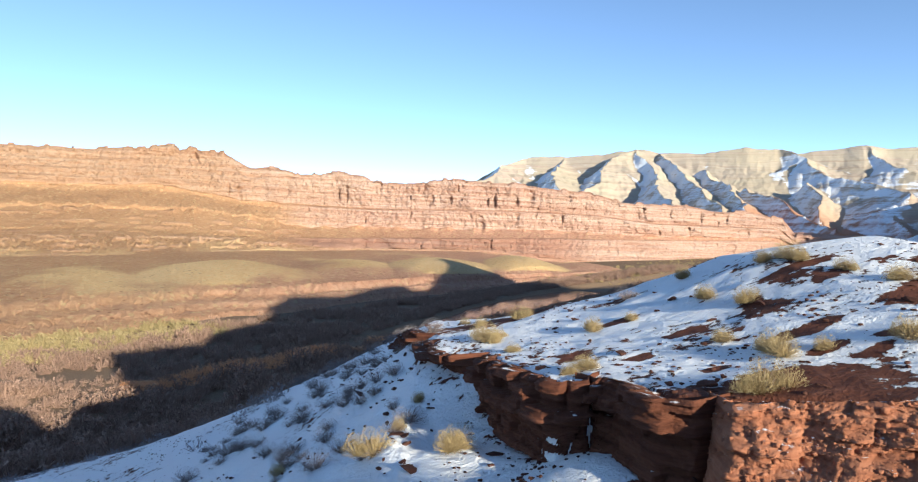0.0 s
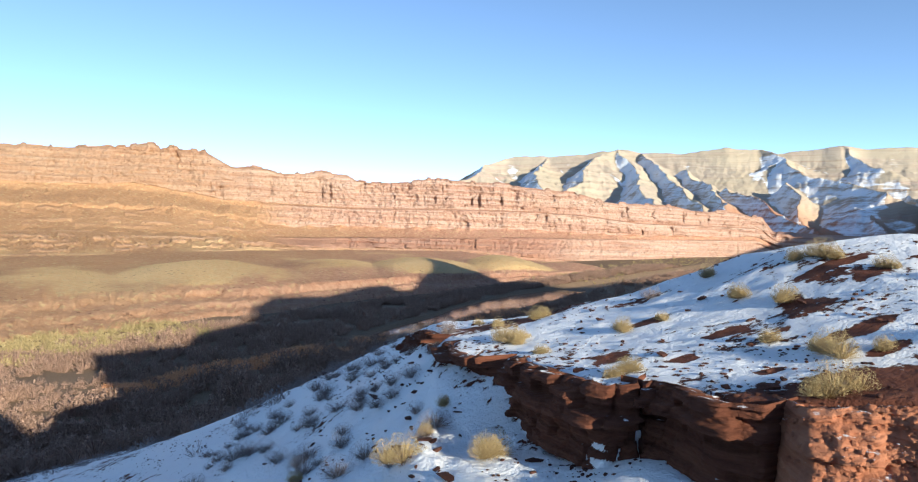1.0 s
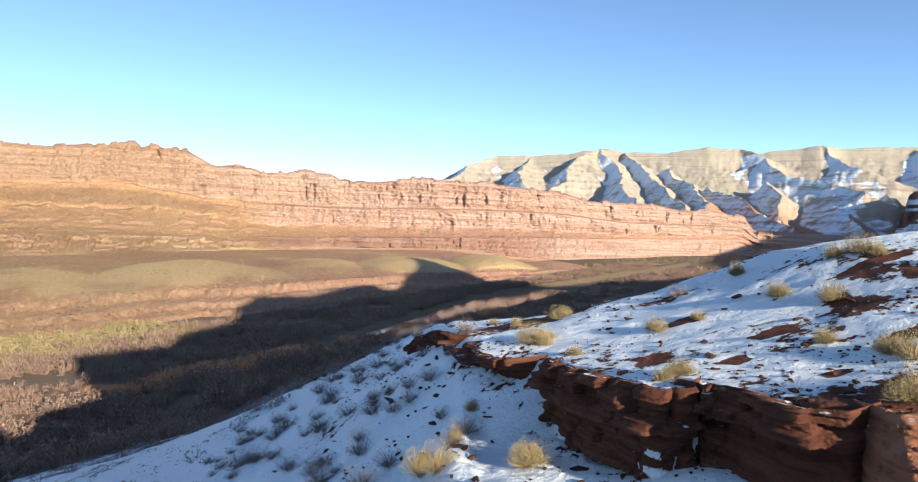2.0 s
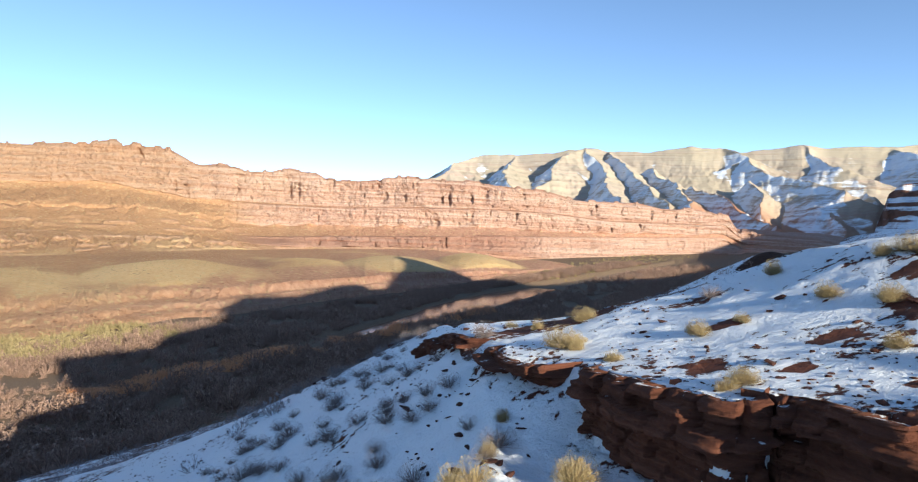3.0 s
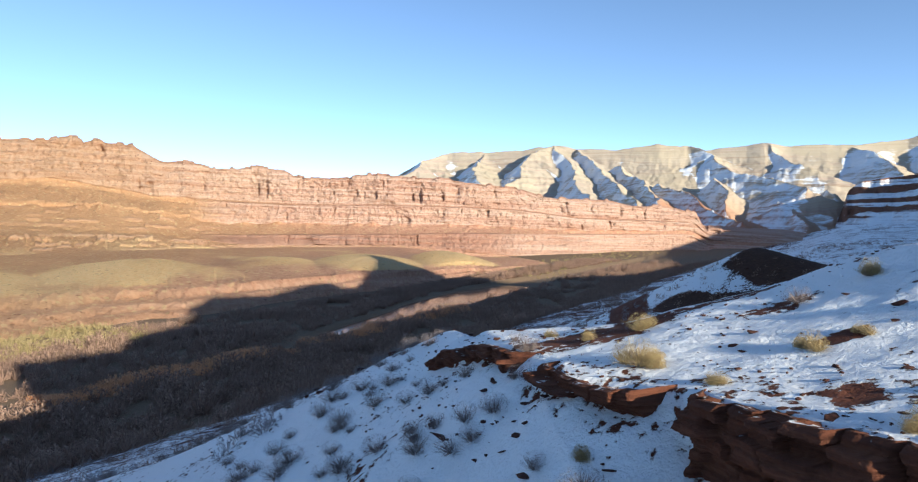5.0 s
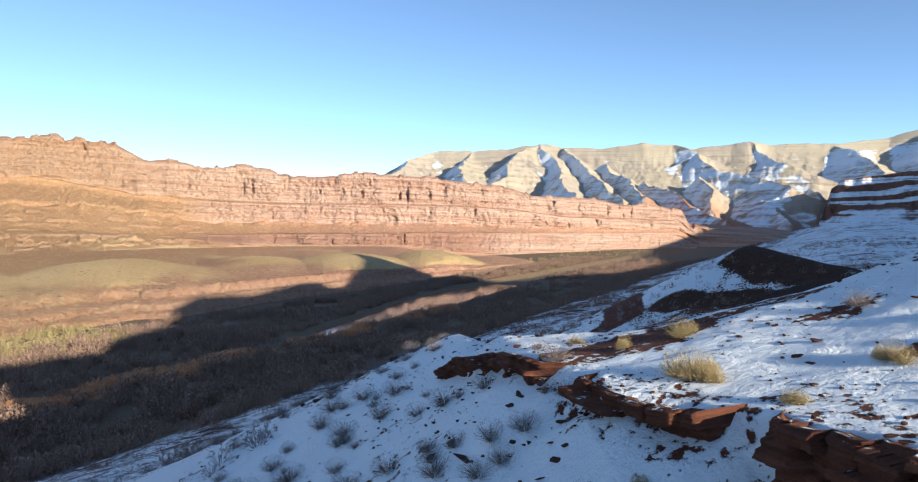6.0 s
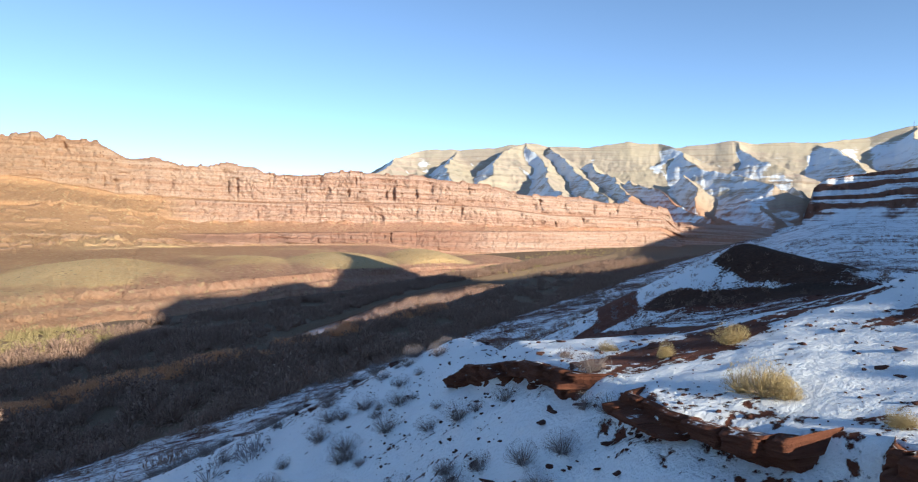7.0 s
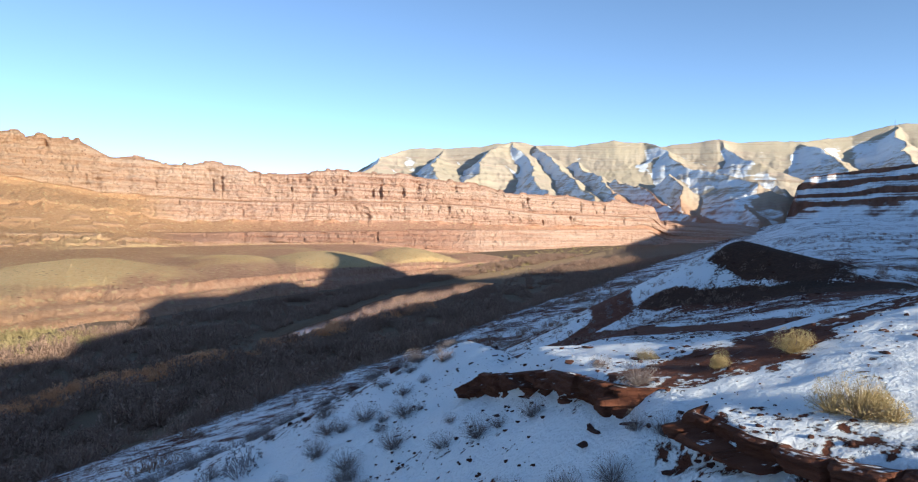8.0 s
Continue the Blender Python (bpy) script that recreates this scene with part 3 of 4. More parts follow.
CROWN = np.array([(-6, 2900, 200), (1.5, 2900, 228), (3.9, 2950, 287), (6.1, 3000, 335), (9.3, 3000, 330), (11.8, 3000, 339), (14.9, 3000, 360), (16.6, 3000, 340),
                  (19.4, 3000, 332), (23.1, 3050, 360), (25.3, 3100, 353), (26.4, 3100, 331), (29.5, 3150, 347), (30.8, 3150, 356), (32.4, 3200, 342), (34.7, 3250, 348),
                  (36.9, 3300, 346), (40, 3500, 384), (42.3, 3550, 420), (44.8, 3600, 432), (60, 3700, 440)])
# spurs that run down from the crown: (bearing, range, height) from top to foot, then the fall to the left and to the right
SPURS = [
    ([(6.1, 3000, 333), (4.2, 2800, 277), (1.5, 2500, 200), (-1.0, 2300, 128)], 0.45, 0.33),
    ([(9.3, 3000, 328), (7.9, 2500, 222), (8.9, 2100, 139)], 0.6, 0.42),
    ([(14.9, 3000, 357), (13.0, 2750, 297), (11.8, 2550, 236), (10.8, 2200, 143)], 0.6, 0.40),
    ([(14.9, 3000, 357), (15.9, 2600, 238), (16.6, 2250, 154), (18.0, 1900, 80)], 0.7, 0.45),
    ([(16.6, 3000, 340), (18.5, 2450, 198), (21.1, 1850, 71)], 0.85, 0.45),
    ([(19.4, 2700, 243), (21.3, 2300, 168), (22.9, 1800, 74)], 0.85, 0.5),
    ([(22.6, 2200, 154), (24.9, 2000, 112), (27.9, 1750, 47), (30.9, 1500, 9)], 0.7, 0.45),
    ([(25.3, 3100, 353), (26.6, 2900, 303), (28.9, 2600, 211), (31.4, 2400, 169), (33.8, 2150, 120)], 0.42, 0.45),
    ([(27.5, 2500, 180), (27.9, 2250, 121), (28.4, 2000, 61)], 0.8, 0.55),
    ([(30.8, 3150, 356), (31.8, 2900, 264), (33.4, 2700, 232)], 0.42, 0.45),
    ([(36.9, 3300, 340), (38.0, 3000, 280), (38.9, 2600, 181), (39.8, 2400, 118)], 0.40, 0.5),
    ([(33.0, 2150, 81), (33.4, 1950, 40), (34.0, 1750, -6)], 0.55, 0.6),
    ([(34.9, 2350, 129), (35.5, 2150, 73), (36.1, 1900, 12)], 0.75, 0.6),
    ([(42.3, 3550, 420), (43.2, 3100, 300), (43.8, 2700, 190)], 0.42, 0.5),
]


def build_ridge():
    az = np.arange(-6, 58, 0.08)
    a = np.radians(az)
    crown = soft_interp(az, CROWN[:, 0], CROWN[:, 2], 0.6)
    skyline = soft_interp(az, CROWN[:, 0], CROWN[:, 2], 0.25) + 4 * fbm(az / 1.2, az * 0, 3, 70)
    rc = np.interp(az, CROWN[:, 0], CROWN[:, 1])
    rfoot = np.interp(az, [-6, 20, 30, 45, 60], [1500, 1350, 1450, 1900, 2200])
    v = np.linspace(0, 1, 260)[:, None]
    r = rfoot + (rc - rfoot) * v
    x, y = r * np.sin(a), r * np.cos(a)
    wx = x + 55 * fbm(x / 260, y / 260, 4, 71)
    wy = y + 55 * fbm(x / 260 + 40, y / 260, 4, 72)
    # hollows between the spurs, then the spurs
    z = 1 + crown * (0.28 * smooth(0.05, 1.0, v) + 0.72 * v ** 3.2) - 8 * (1 - v) ** 6
    for crest, left, right in SPURS:
        p = np.array([(q * math.sin(radians(b)), q * math.cos(radians(b)), h) for b, q, h in crest])
        best = np.full(z.shape, -1e3)
        for (ax, ay, ah), (bx, by, bh) in zip(p[:-1], p[1:]):
            dx, dy = bx - ax, by - ay
            t = np.clip(((wx - ax) * dx + (wy - ay) * dy) / (dx * dx + dy * dy), 0, 1)
            ex, ey = wx - ax - t * dx, wy - ay - t * dy
            d = np.hypot(ex, ey)
            side = smooth(-0.25, 0.25, ex / (d + 1e-3))
            fall = left + (right - left) * side
            best = np.maximum(best, ah + t * (bh - ah) - fall * d - 20 * (1 - np.exp(-d / 70)))
        k = np.clip(0.5 + (best - z) / 24, 0, 1)
        z = z + (best - z) * k + 6 * k * (1 - k)
    env = smooth(1.0, 0.86, v) * smooth(0.0, 0.08, v)
    z = z + (np.minimum(z, skyline - (1 - v) * 40) - z) * smooth(0.75, 0.95, v) + (skyline - crown) * smooth(0.93, 1.0, v)
    strata = z + 26 * fbm(az / 9, v * 1.5, 3, 74) + 30 * (v - 0.5)
    arc = np.gradient(z, axis=1) / (np.radians(0.08) * r)
    gully = ridged(wx / 95 + 0.3 * wy / 95, wy / 330, 3, 77)
    z = z + env * (13 * (gully - 0.6) + 5 * fbm(az / 0.5, v * 16, 4, 73)) + env * 2.0 * smooth(0.5, 0.62, (strata / 27) % 1) * smooth(0.45, 0.7, vnoise(az / 3, v * 6, 75))
    left = smooth(0.02, 0.30, arc + 0.16 * fbm(az / 0.9, v * 9, 3, 79))
    x, y = HUB[0] + x, HUB[1] + y
    zb = np.concatenate([z, z[-1:] - 150])
    xb, yb = np.concatenate([x, x[-1:] + 500 * np.sin(a)]), np.concatenate([y, y[-1:] + 500 * np.cos(a)])
    edge = np.zeros((1, len(az)))
    snow = np.concatenate([-0.10 + 0.60 * left * smooth(0.02, 0.12, v) * smooth(1.0, 0.88, v) + 0.20 * smooth(0.55, 0.95, v), edge + 0.3])
    red = np.concatenate([smooth(0.45, 0.1, v + 0.0 * az) * smooth(0.35, 0.6, vnoise(az / 2.2, v * 4, 78)) + 0.5 * smooth(3.5, 0, az + 0 * v) + 0.8 * smooth(21.5, 24, az) * smooth(33.5, 31, az) * smooth(0.55, 0.3, v), edge])
    strata = np.concatenate([strata, strata[-1:]])
    sheet("mountain_ridge", xb, yb, zb, MAT_RIDGE, {"snow": snow, "strata": strata / 300, "red": red},
          "banded tan mountain ridge with snow on its gully sides", "mountain")


build_ridge()


def build_butte():
    az = np.arange(35.4, 60, 0.08)
    a = np.radians(az)
    n = 150
    v = np.linspace(0, 1, n)[:, None]
    h = np.interp(az, [35.4, 35.7, 36.1, 36.4, 37.1, 39.3, 44, 60], [2, 30, 72, 108, 128, 139, 150, 170]) + 2.5 * fbm(az / 0.5, az * 0, 3, 80)
    z = h * v
    ph = z / 31.0 + 0.9 * vnoise(z / 22, az / 9, 82) - 0.06 * (az - 38) + 0.35 * fbm(az / 3.5 + 0 * z, z / 45, 3, 83) + 0.1 * fbm(az / 0.4, z / 10, 3, 84)
    f = ph - np.floor(ph)
    tread = 0.12 + 1.8 * smooth(0.35, 0.5, f) * smooth(1.0, 0.8, f) * (0.5 + vnoise(np.floor(ph) * 3.1, az / 4, 85))
    low = smooth(0.5, 0.3, v + 0.08 * fbm(az / 1.5, v * 0, 2, 86))
    tread = tread * (1 - low) + 1.1 * low
    run = np.cumsum(tread, 0)
    run = (run - run[:1]) / (run[-1:] - run[:1])
    base = np.interp(az, [35.4, 38, 44, 60], [1780, 1700, 1600, 1450])
    r = base + 240 * run * np.interp(az, [35.4, 39], [0.5, 1]) - 9 * fbm(az / 0.5 + 0 * z, z / 30, 4, 81) - 1.2 * rock_relief(az * 30, z, 1, 600) * (1 - low)
    r = np.concatenate([r, r[-1:] + 500])
    z = np.concatenate([z, z[-1:] + 5])
    x, y = HUB[0] + r * np.sin(a), HUB[1] + r * np.cos(a)
    step = np.concatenate([tread, tread[-1:]])
    sheet("butte", x, y, z, MAT_BUTTE, {"snow": 0.10 + 0.46 * smooth(0.3, 1.1, step), "strata": z / 90, "red": np.full(z.shape, 1.2)},
          "dark layered rock butte with snow on its ledges", "butte")


build_butte()


# ---- rock ledges of the bench ----
def part(name, mesh, parent, label=""):
    ob = new(name, mesh)
    ob.parent = parent
    return tagged(ob, label)


def mesh_from(name, co, faces, material, smooth_faces=False):
    me = bpy.data.meshes.new(name)
    me.from_pydata([tuple(c) for c in co], [], faces)
    me.materials.append(material)
    if smooth_faces:
        me.polygons.foreach_set("use_smooth", [True] * len(me.polygons))
    me.update()
    return me


def ledge_material(name, *stops):
    m = Nodes(name, 0.93)
    x, y, z = m.xyz(m.place)
    n = m.t.nodes.new("ShaderNodeCombineXYZ")
    m.put(n.inputs[0], m.math("MULTIPLY", x, 0.5))
    m.put(n.inputs[1], m.math("MULTIPLY", y, 0.5))
    m.put(n.inputs[2], m.math("MULTIPLY", z, 7.0))
    beds = m.noise(1.0, 5, 0.65, n.outputs[0])
    grit = m.noise(14, 5, 0.7)
    stain = m.noise(1.3, 4)
    rock = m.ramp(beds, *zip((0.3, 0.5, 0.7), stops))
    rock = m.mix(m.math("MULTIPLY", grit, 0.5), rock, stops[1])
    rock = m.mix(m.span(stain, 0.55, 0.75, 0.0, 0.5), rock, (0.08, 0.033, 0.024))
    up = m.xyz(m.t.nodes.new("ShaderNodeNewGeometry").outputs["Normal"])[2]
    lie = m.math("ADD", up, m.math("MULTIPLY", m.math("SUBTRACT", m.noise(4, 4), 0.5), 0.9))
    m.color(m.mix(m.span(lie, 1.0, 1.12), rock, (0.83, 0.84, 0.87)))
    m.bump(m.math("ADD", m.math("MULTIPLY", beds, 1.2), grit), 0.06, 0.9)
    return m.mat


# bedded red rock, its colours darkened to hold the shade on the ledge faces
MAT_LEDGE_SHADE = ledge_material("shade_toned_bedded_sandstone", (0.065, 0.024, 0.015), (0.13, 0.047, 0.027), (0.21, 0.085, 0.05))
# crumbling rock, its colours brightened to hold the sunlight on this stretch
MAT_CRUMBLE_SUNNY = ledge_material("sun_toned_crumbling_mudstone", (0.22, 0.08, 0.045), (0.36, 0.145, 0.08), (0.46, 0.21, 0.125))


def rock_ledge(x0, x1, overhang, rubble, seed, label, material=None):
    """A stretch of the bench's broken face, between two stations along its edge."""
    st = np.concatenate([[0], np.cumsum(np.hypot(np.diff(EDGE_X), np.diff(EDGE_Y)))])
    s = np.arange(x0, x1, 0.035)
    ex, ey = soft_interp(s, st, EDGE_X, 0.25), soft_interp(s, st, EDGE_Y, 0.25)
    tx, ty = np.gradient(ex), np.gradient(ey)
    ln = np.hypot(tx, ty)
    nx, ny = -ty / ln, tx / ln  # to the left of the edge: away from the bench
    top = bench_height(ex, ey) + 0.02
    foot = np.minimum(foot_height(ex + 0.7 * nx, ey + 0.7 * ny), top - 0.25) - 0.25
    rows = 120
    taper = np.clip(np.minimum(s - x0, x1 - s) / (0.3 + 0.25 * rubble), 0, 1)
    hard = 1 - 0.55 * min(rubble, 1.0)
    cap = 0.62 + 0.10 * fbm(s / 1.5, s * 0, 2, seed + 6)
    X, Y, Z = [], [], []
    for i in range(rows):
        v = i / (rows - 1)
        z = foot + (top - foot) * v
        bed = z * 6.0 + 0.7 * fbm(s / 2.5, s * 0, 2, seed)
        row = np.floor(bed).astype(np.int64)
        u = s / 0.75 + 5.3 * lattice(row // 2, row * 0, seed + 7) + 0.25 * fbm(s / 0.5, z * 2, 2, seed + 8)
        cell = np.floor(u).astype(np.int64)
        edge = np.minimum(u - cell, 1 - u + cell)
        block = lattice(cell, row // 2, seed + 1) - 0.5
        shelf = lattice(row, row * 0, seed + 9) - 0.5
        crack = np.exp(-(edge / 0.07) ** 2) * (lattice(cell, row // 3, seed + 2) > 0.5)
        lip = smooth(cap - 0.03, cap + 0.03, v)
        off = 0.34 + hard * ((0.34 + 0.10 * lip) * block + 0.26 * shelf - 0.22 * crack) + 0.22 * fbm(s / 1.9, s * 0, 3, seed + 3) + overhang * (lip - 0.35) - 0.12 * smooth(0.95, 1.0, v)
        off = off + rubble * (1 - v) ** 1.2 * (1.25 + 0.45 * fbm(s / 0.9, v * 3 + 0 * s, 3, seed + 4)) + (0.10 + 0.07 * rubble) * fbm(s / 0.45, v * 7 + 0 * s, 6, seed + 5, 0.74)
        off = np.maximum(off, 0.10) * taper - 0.5 * (1 - taper)
        X.append(ex + off * nx)
        Y.append(ey + off * ny)
        Z.append(z)
    for back in (0.15, 0.5):
        X.append(ex + (off * 0.6 - back) * nx)
        Y.append(ey + (off * 0.6 - back) * ny)
        Z.append(top - 0.04 - 0.25 * back)
    x, y, z = np.array(X), np.array(Y), np.array(Z)
    return sheet("rock_ledge", x, y, z, material or MAT_LEDGE_SHADE, {}, label, "rock ledge", "structure")


crumble = rock_ledge(2.5, 12.8, 0.15, 1.7, 201, "crumbling red mudstone ledge with rubble below the snow", MAT_CRUMBLE_SUNNY)
rock_ledge(12.3, 16.2, 0.35, 0.25, 211, "red sandstone ledge capped with snow, toned dark for shade")
rock_ledge(15.8, 21.6, 0.45, 0.1, 221, "red sandstone ledge capped with snow, toned dark for shade")
rock_ledge(22.3, 26.8, 0.4, 0.0, 231, "low red sandstone ledge with a snow cap")
rock_ledge(28.0, 39.4, 0.3, 0.1, 241, "low red sandstone ledge with a snow cap")


# ---- bushes ----
def blades(rng, count, height, spread, width, droop=0.2, low=0.25):
    """Thin curved stems that fan out of one root: corners and faces."""
    co, fa = [], []
    for _ in range(count):
        ang, lean = rng.uniform(0, 2 * math.pi), rng.uniform(0, 1) ** 0.6
        ln = height * rng.uniform(0.6, 1.05) * (1 - 0.25 * lean)
        d = np.array([math.cos(ang) * lean * spread, math.sin(ang) * lean * spread, 1 - (1 - low) * lean ** 2])
        d = d / np.linalg.norm(d)
        side = np.cross(d, rng.normal(size=3))
        side = side / np.linalg.norm(side) * width * rng.uniform(0.6, 1.3)
        root = np.array([math.cos(ang), math.sin(ang), 0]) * 0.12 * height * rng.uniform(0, 1)
        kink = rng.normal(size=3) * 0.10 * ln
        mid, tip = root + d * ln * 0.55 + kink, root + d * ln + kink * 1.3 + np.array([0, 0, -droop * ln * lean * 0.4])
        k = len(co)
        co += [root - side * 0.6, root + side * 0.6, mid + side, mid - side, tip]
        fa += [(k, k + 1, k + 2, k + 3), (k + 3, k + 2, k + 4)]
        if rng.uniform() < 0.75:  # a side shoot
            e = d + rng.normal(size=3) * 0.45
            e = e / np.linalg.norm(e) * ln * 0.45
            k = len(co)
            co += [mid - side * 0.7, mid + side * 0.7, mid + e]
            fa += [(k, k + 1, k + 2)]
    return co, fa


MAT_STRAW = twig_material("straw_coloured_stems", (0.22, 0.155, 0.07), (0.54, 0.41, 0.22))
MAT_SEED = twig_material("pale_seed_heads", (0.33, 0.25, 0.12), (0.62, 0.50, 0.27))
MAT_SAGE = twig_material("grey_sage_twigs", (0.21, 0.185, 0.19), (0.40, 0.36, 0.36))
MAT_TWIG = twig_material("brown_woody_twigs", (0.15, 0.115, 0.105), (0.32, 0.26, 0.24))
MAT_THICKET = twig_material("bare_winter_willow_twigs", (0.13, 0.075, 0.054), (0.52, 0.35, 0.265))
# sunlight is in this paler olive tone; shaded brush takes the willow tone
MAT_OLIVE = twig_material("sun_toned_olive_brush", (0.24, 0.18, 0.08), (0.52, 0.42, 0.22))
MAT_TUFT = twig_material("pale_dry_grass", (0.42, 0.31, 0.15), (0.56, 0.44, 0.24))
# bright orange tone paints the sunlit strip beside the water into the reeds
MAT_REED_LIT = twig_material("sunlit_toned_reeds", (0.58, 0.27, 0.13), (0.88, 0.50, 0.28))


def tips(rng, count, height, spread, size):
    """Small pale tufts over the crown."""
    co, fa = [], []
    for _ in range(count):
        ang, up = rng.uniform(0, 2 * math.pi), rng.uniform(0.15, 1.0)
        rad = spread * height * math.sqrt(1 - 0.8 * up * up) * rng.uniform(0.75, 1.0)
        c = np.array([math.cos(ang) * rad, math.sin(ang) * rad, height * up * 0.98])
        for _ in range(3):
            e = rng.normal(size=3)
            e = e / np.linalg.norm(e) * size
            g = rng.normal(size=3)
            g = g / np.linalg.norm(g) * size * 0.4
            k = len(co)
            co += [c - e - g, c - e + g, c + e]
            fa += [(k, k + 1, k + 2)]
    return co, fa


def gather(pieces):
    """Several clumps set beside one another as one: corners and faces."""
    co, fa = [], []
    for (c, f), x, y in pieces:
        fa += [tuple(i + len(co) for i in face) for face in f]
        co += [np.asarray(v) + np.array([x, y, 0]) for v in c]
    return co, fa


def bush_master(kind, seed):
    rng = np.random.default_rng(seed)
    root = new("rabbitbrush" if kind == "straw" else "sagebrush")
    if kind == "straw":
        tagged(root, "dry straw-coloured rabbitbrush rooted in snowy ground", "bush", "rabbitbrush on the hillside")
        lobes = [(0.0, 0.0, 1.0)] + [(float(rng.uniform(-0.5, 0.5)), float(rng.uniform(-0.5, 0.5)), float(rng.uniform(0.5, 0.9))) for _ in range(3)]
        part("stem_clump", mesh_from("stem_clump", *gather([(blades(rng, 320, k, 0.95, 0.0045), x, y) for x, y, k in lobes]), MAT_STRAW), root)
        part("crown", mesh_from("crown", *gather([(tips(rng, 360, 0.95 * k, 0.7, 0.020), x, y) for x, y, k in lobes]), MAT_SEED), root, "pale dry seed heads")
        part("undergrowth", mesh_from("undergrowth", *blades(rng, 90, 0.6, 1.2, 0.012), MAT_TWIG), root, "brown dead lower twigs")
    else:
        tagged(root, "small grey sagebrush poking through the snow", "bush", "sagebrush on the hillside")
        part("wood", mesh_from("wood", *blades(rng, 260, 0.9, 1.15, 0.005), MAT_TWIG), root)
        part("foliage", mesh_from("foliage", *tips(rng, 420, 0.85, 0.85, 0.018), MAT_SAGE), root, "dull grey-green leaf tufts")
    return root


def put_bushes():
    straw = [bush_master("straw", 300 + i) for i in range(3)]
    sage = [bush_master("sage", 320 + i) for i in range(3)]
    used = set()
    rng = np.random.default_rng(7)

    def place(pool, x, y, size, flat=1.0):
        i = int(rng.integers(len(pool)))
        z = float(land(np.array([x]), np.array([y]))[0]) - 0.04
        m = pose(x, y, z, 0, 0, float(rng.uniform(0, 360)))
        wide = float(rng.uniform(0.85, 1.2))
        ob = pool[i]
        if (id(pool), i) in used:
            ob = copy_thing(ob, m)
        else:
            used.add((id(pool), i))
            ob.matrix_basis = m
        ob.scale = (size * wide, size * wide, size * flat)

    for x, y, size in STRAW:
        place(straw, x, y, size * 0.62)
    for x, y, size in SAGE:
        place(sage, x, y, size * 0.8)
    n = 0
    while n < 290:
        x, y = float(rng.uniform(-24, 2)), float(rng.uniform(16, 75))
        d = float(bench_side(np.array([x]), np.array([y]))[0])
        if d > -0.9 or vnoise(x / 5, y / 5, 90) < 0.38:
            continue
        place(sage, x, y, float(rng.uniform(0.34, 0.95)), float(rng.uniform(0.7, 1.0)))
        n += 1


STRAW = [(2.35, 26.0, 0.9), (0.9, 22.4, 1.25), (3.05, 15.9, 0.7), (2.6, 15.9, 0.55), (6.3, 16.0, 0.65), (7.2, 19.9, 0.8), (7.8, 18.4, 0.85), (6.7, 14.3, 0.95),
         (9.8, 20.1, 1.1), (9.3, 20.6, 0.8), (1.6, 20.0, 0.55), (4.1, 20.6, 0.8), (0.9, 26.3, 0.7), (0.3, 28.5, 0.55), (7.5, 13.8, 0.6), (7.7, 23.4, 0.9),
         (5.6, 12.3, 1.1), (8.7, 13.0, 0.9), (10.6, 16.2, 0.8), (0.0, 17.0, 1.1), (-1.65, 19.2, 0.7), (-2.2, 17.6, 1.3), (-1.2, 20.2, 0.6), (-5.6, 21.0, 0.7),
         (5.2, 20.4, 0.5), (10.2, 17.9, 0.7), (1.3, 22.6, 0.8), (-2.6, 19.0, 0.5)]
SAGE = [(5.9, 23.8, 0.7), (-4.3, 26.6, 0.8), (-7.0, 30.6, 0.7), (-4.4, 27.4, 0.6), (-3.6, 30.0, 0.9), (-2.5, 28.7, 0.7), (-1.3, 24.4, 0.7), (-5.6, 36.6, 0.6),
        (-7.0, 38.0, 0.8), (-12.0, 41.0, 0.9), (-1.0, 26.2, 0.9), (-1.6, 25.0, 0.6), (-3.0, 25.0, 0.8), (-0.9, 28.5, 0.5)]
put_bushes()


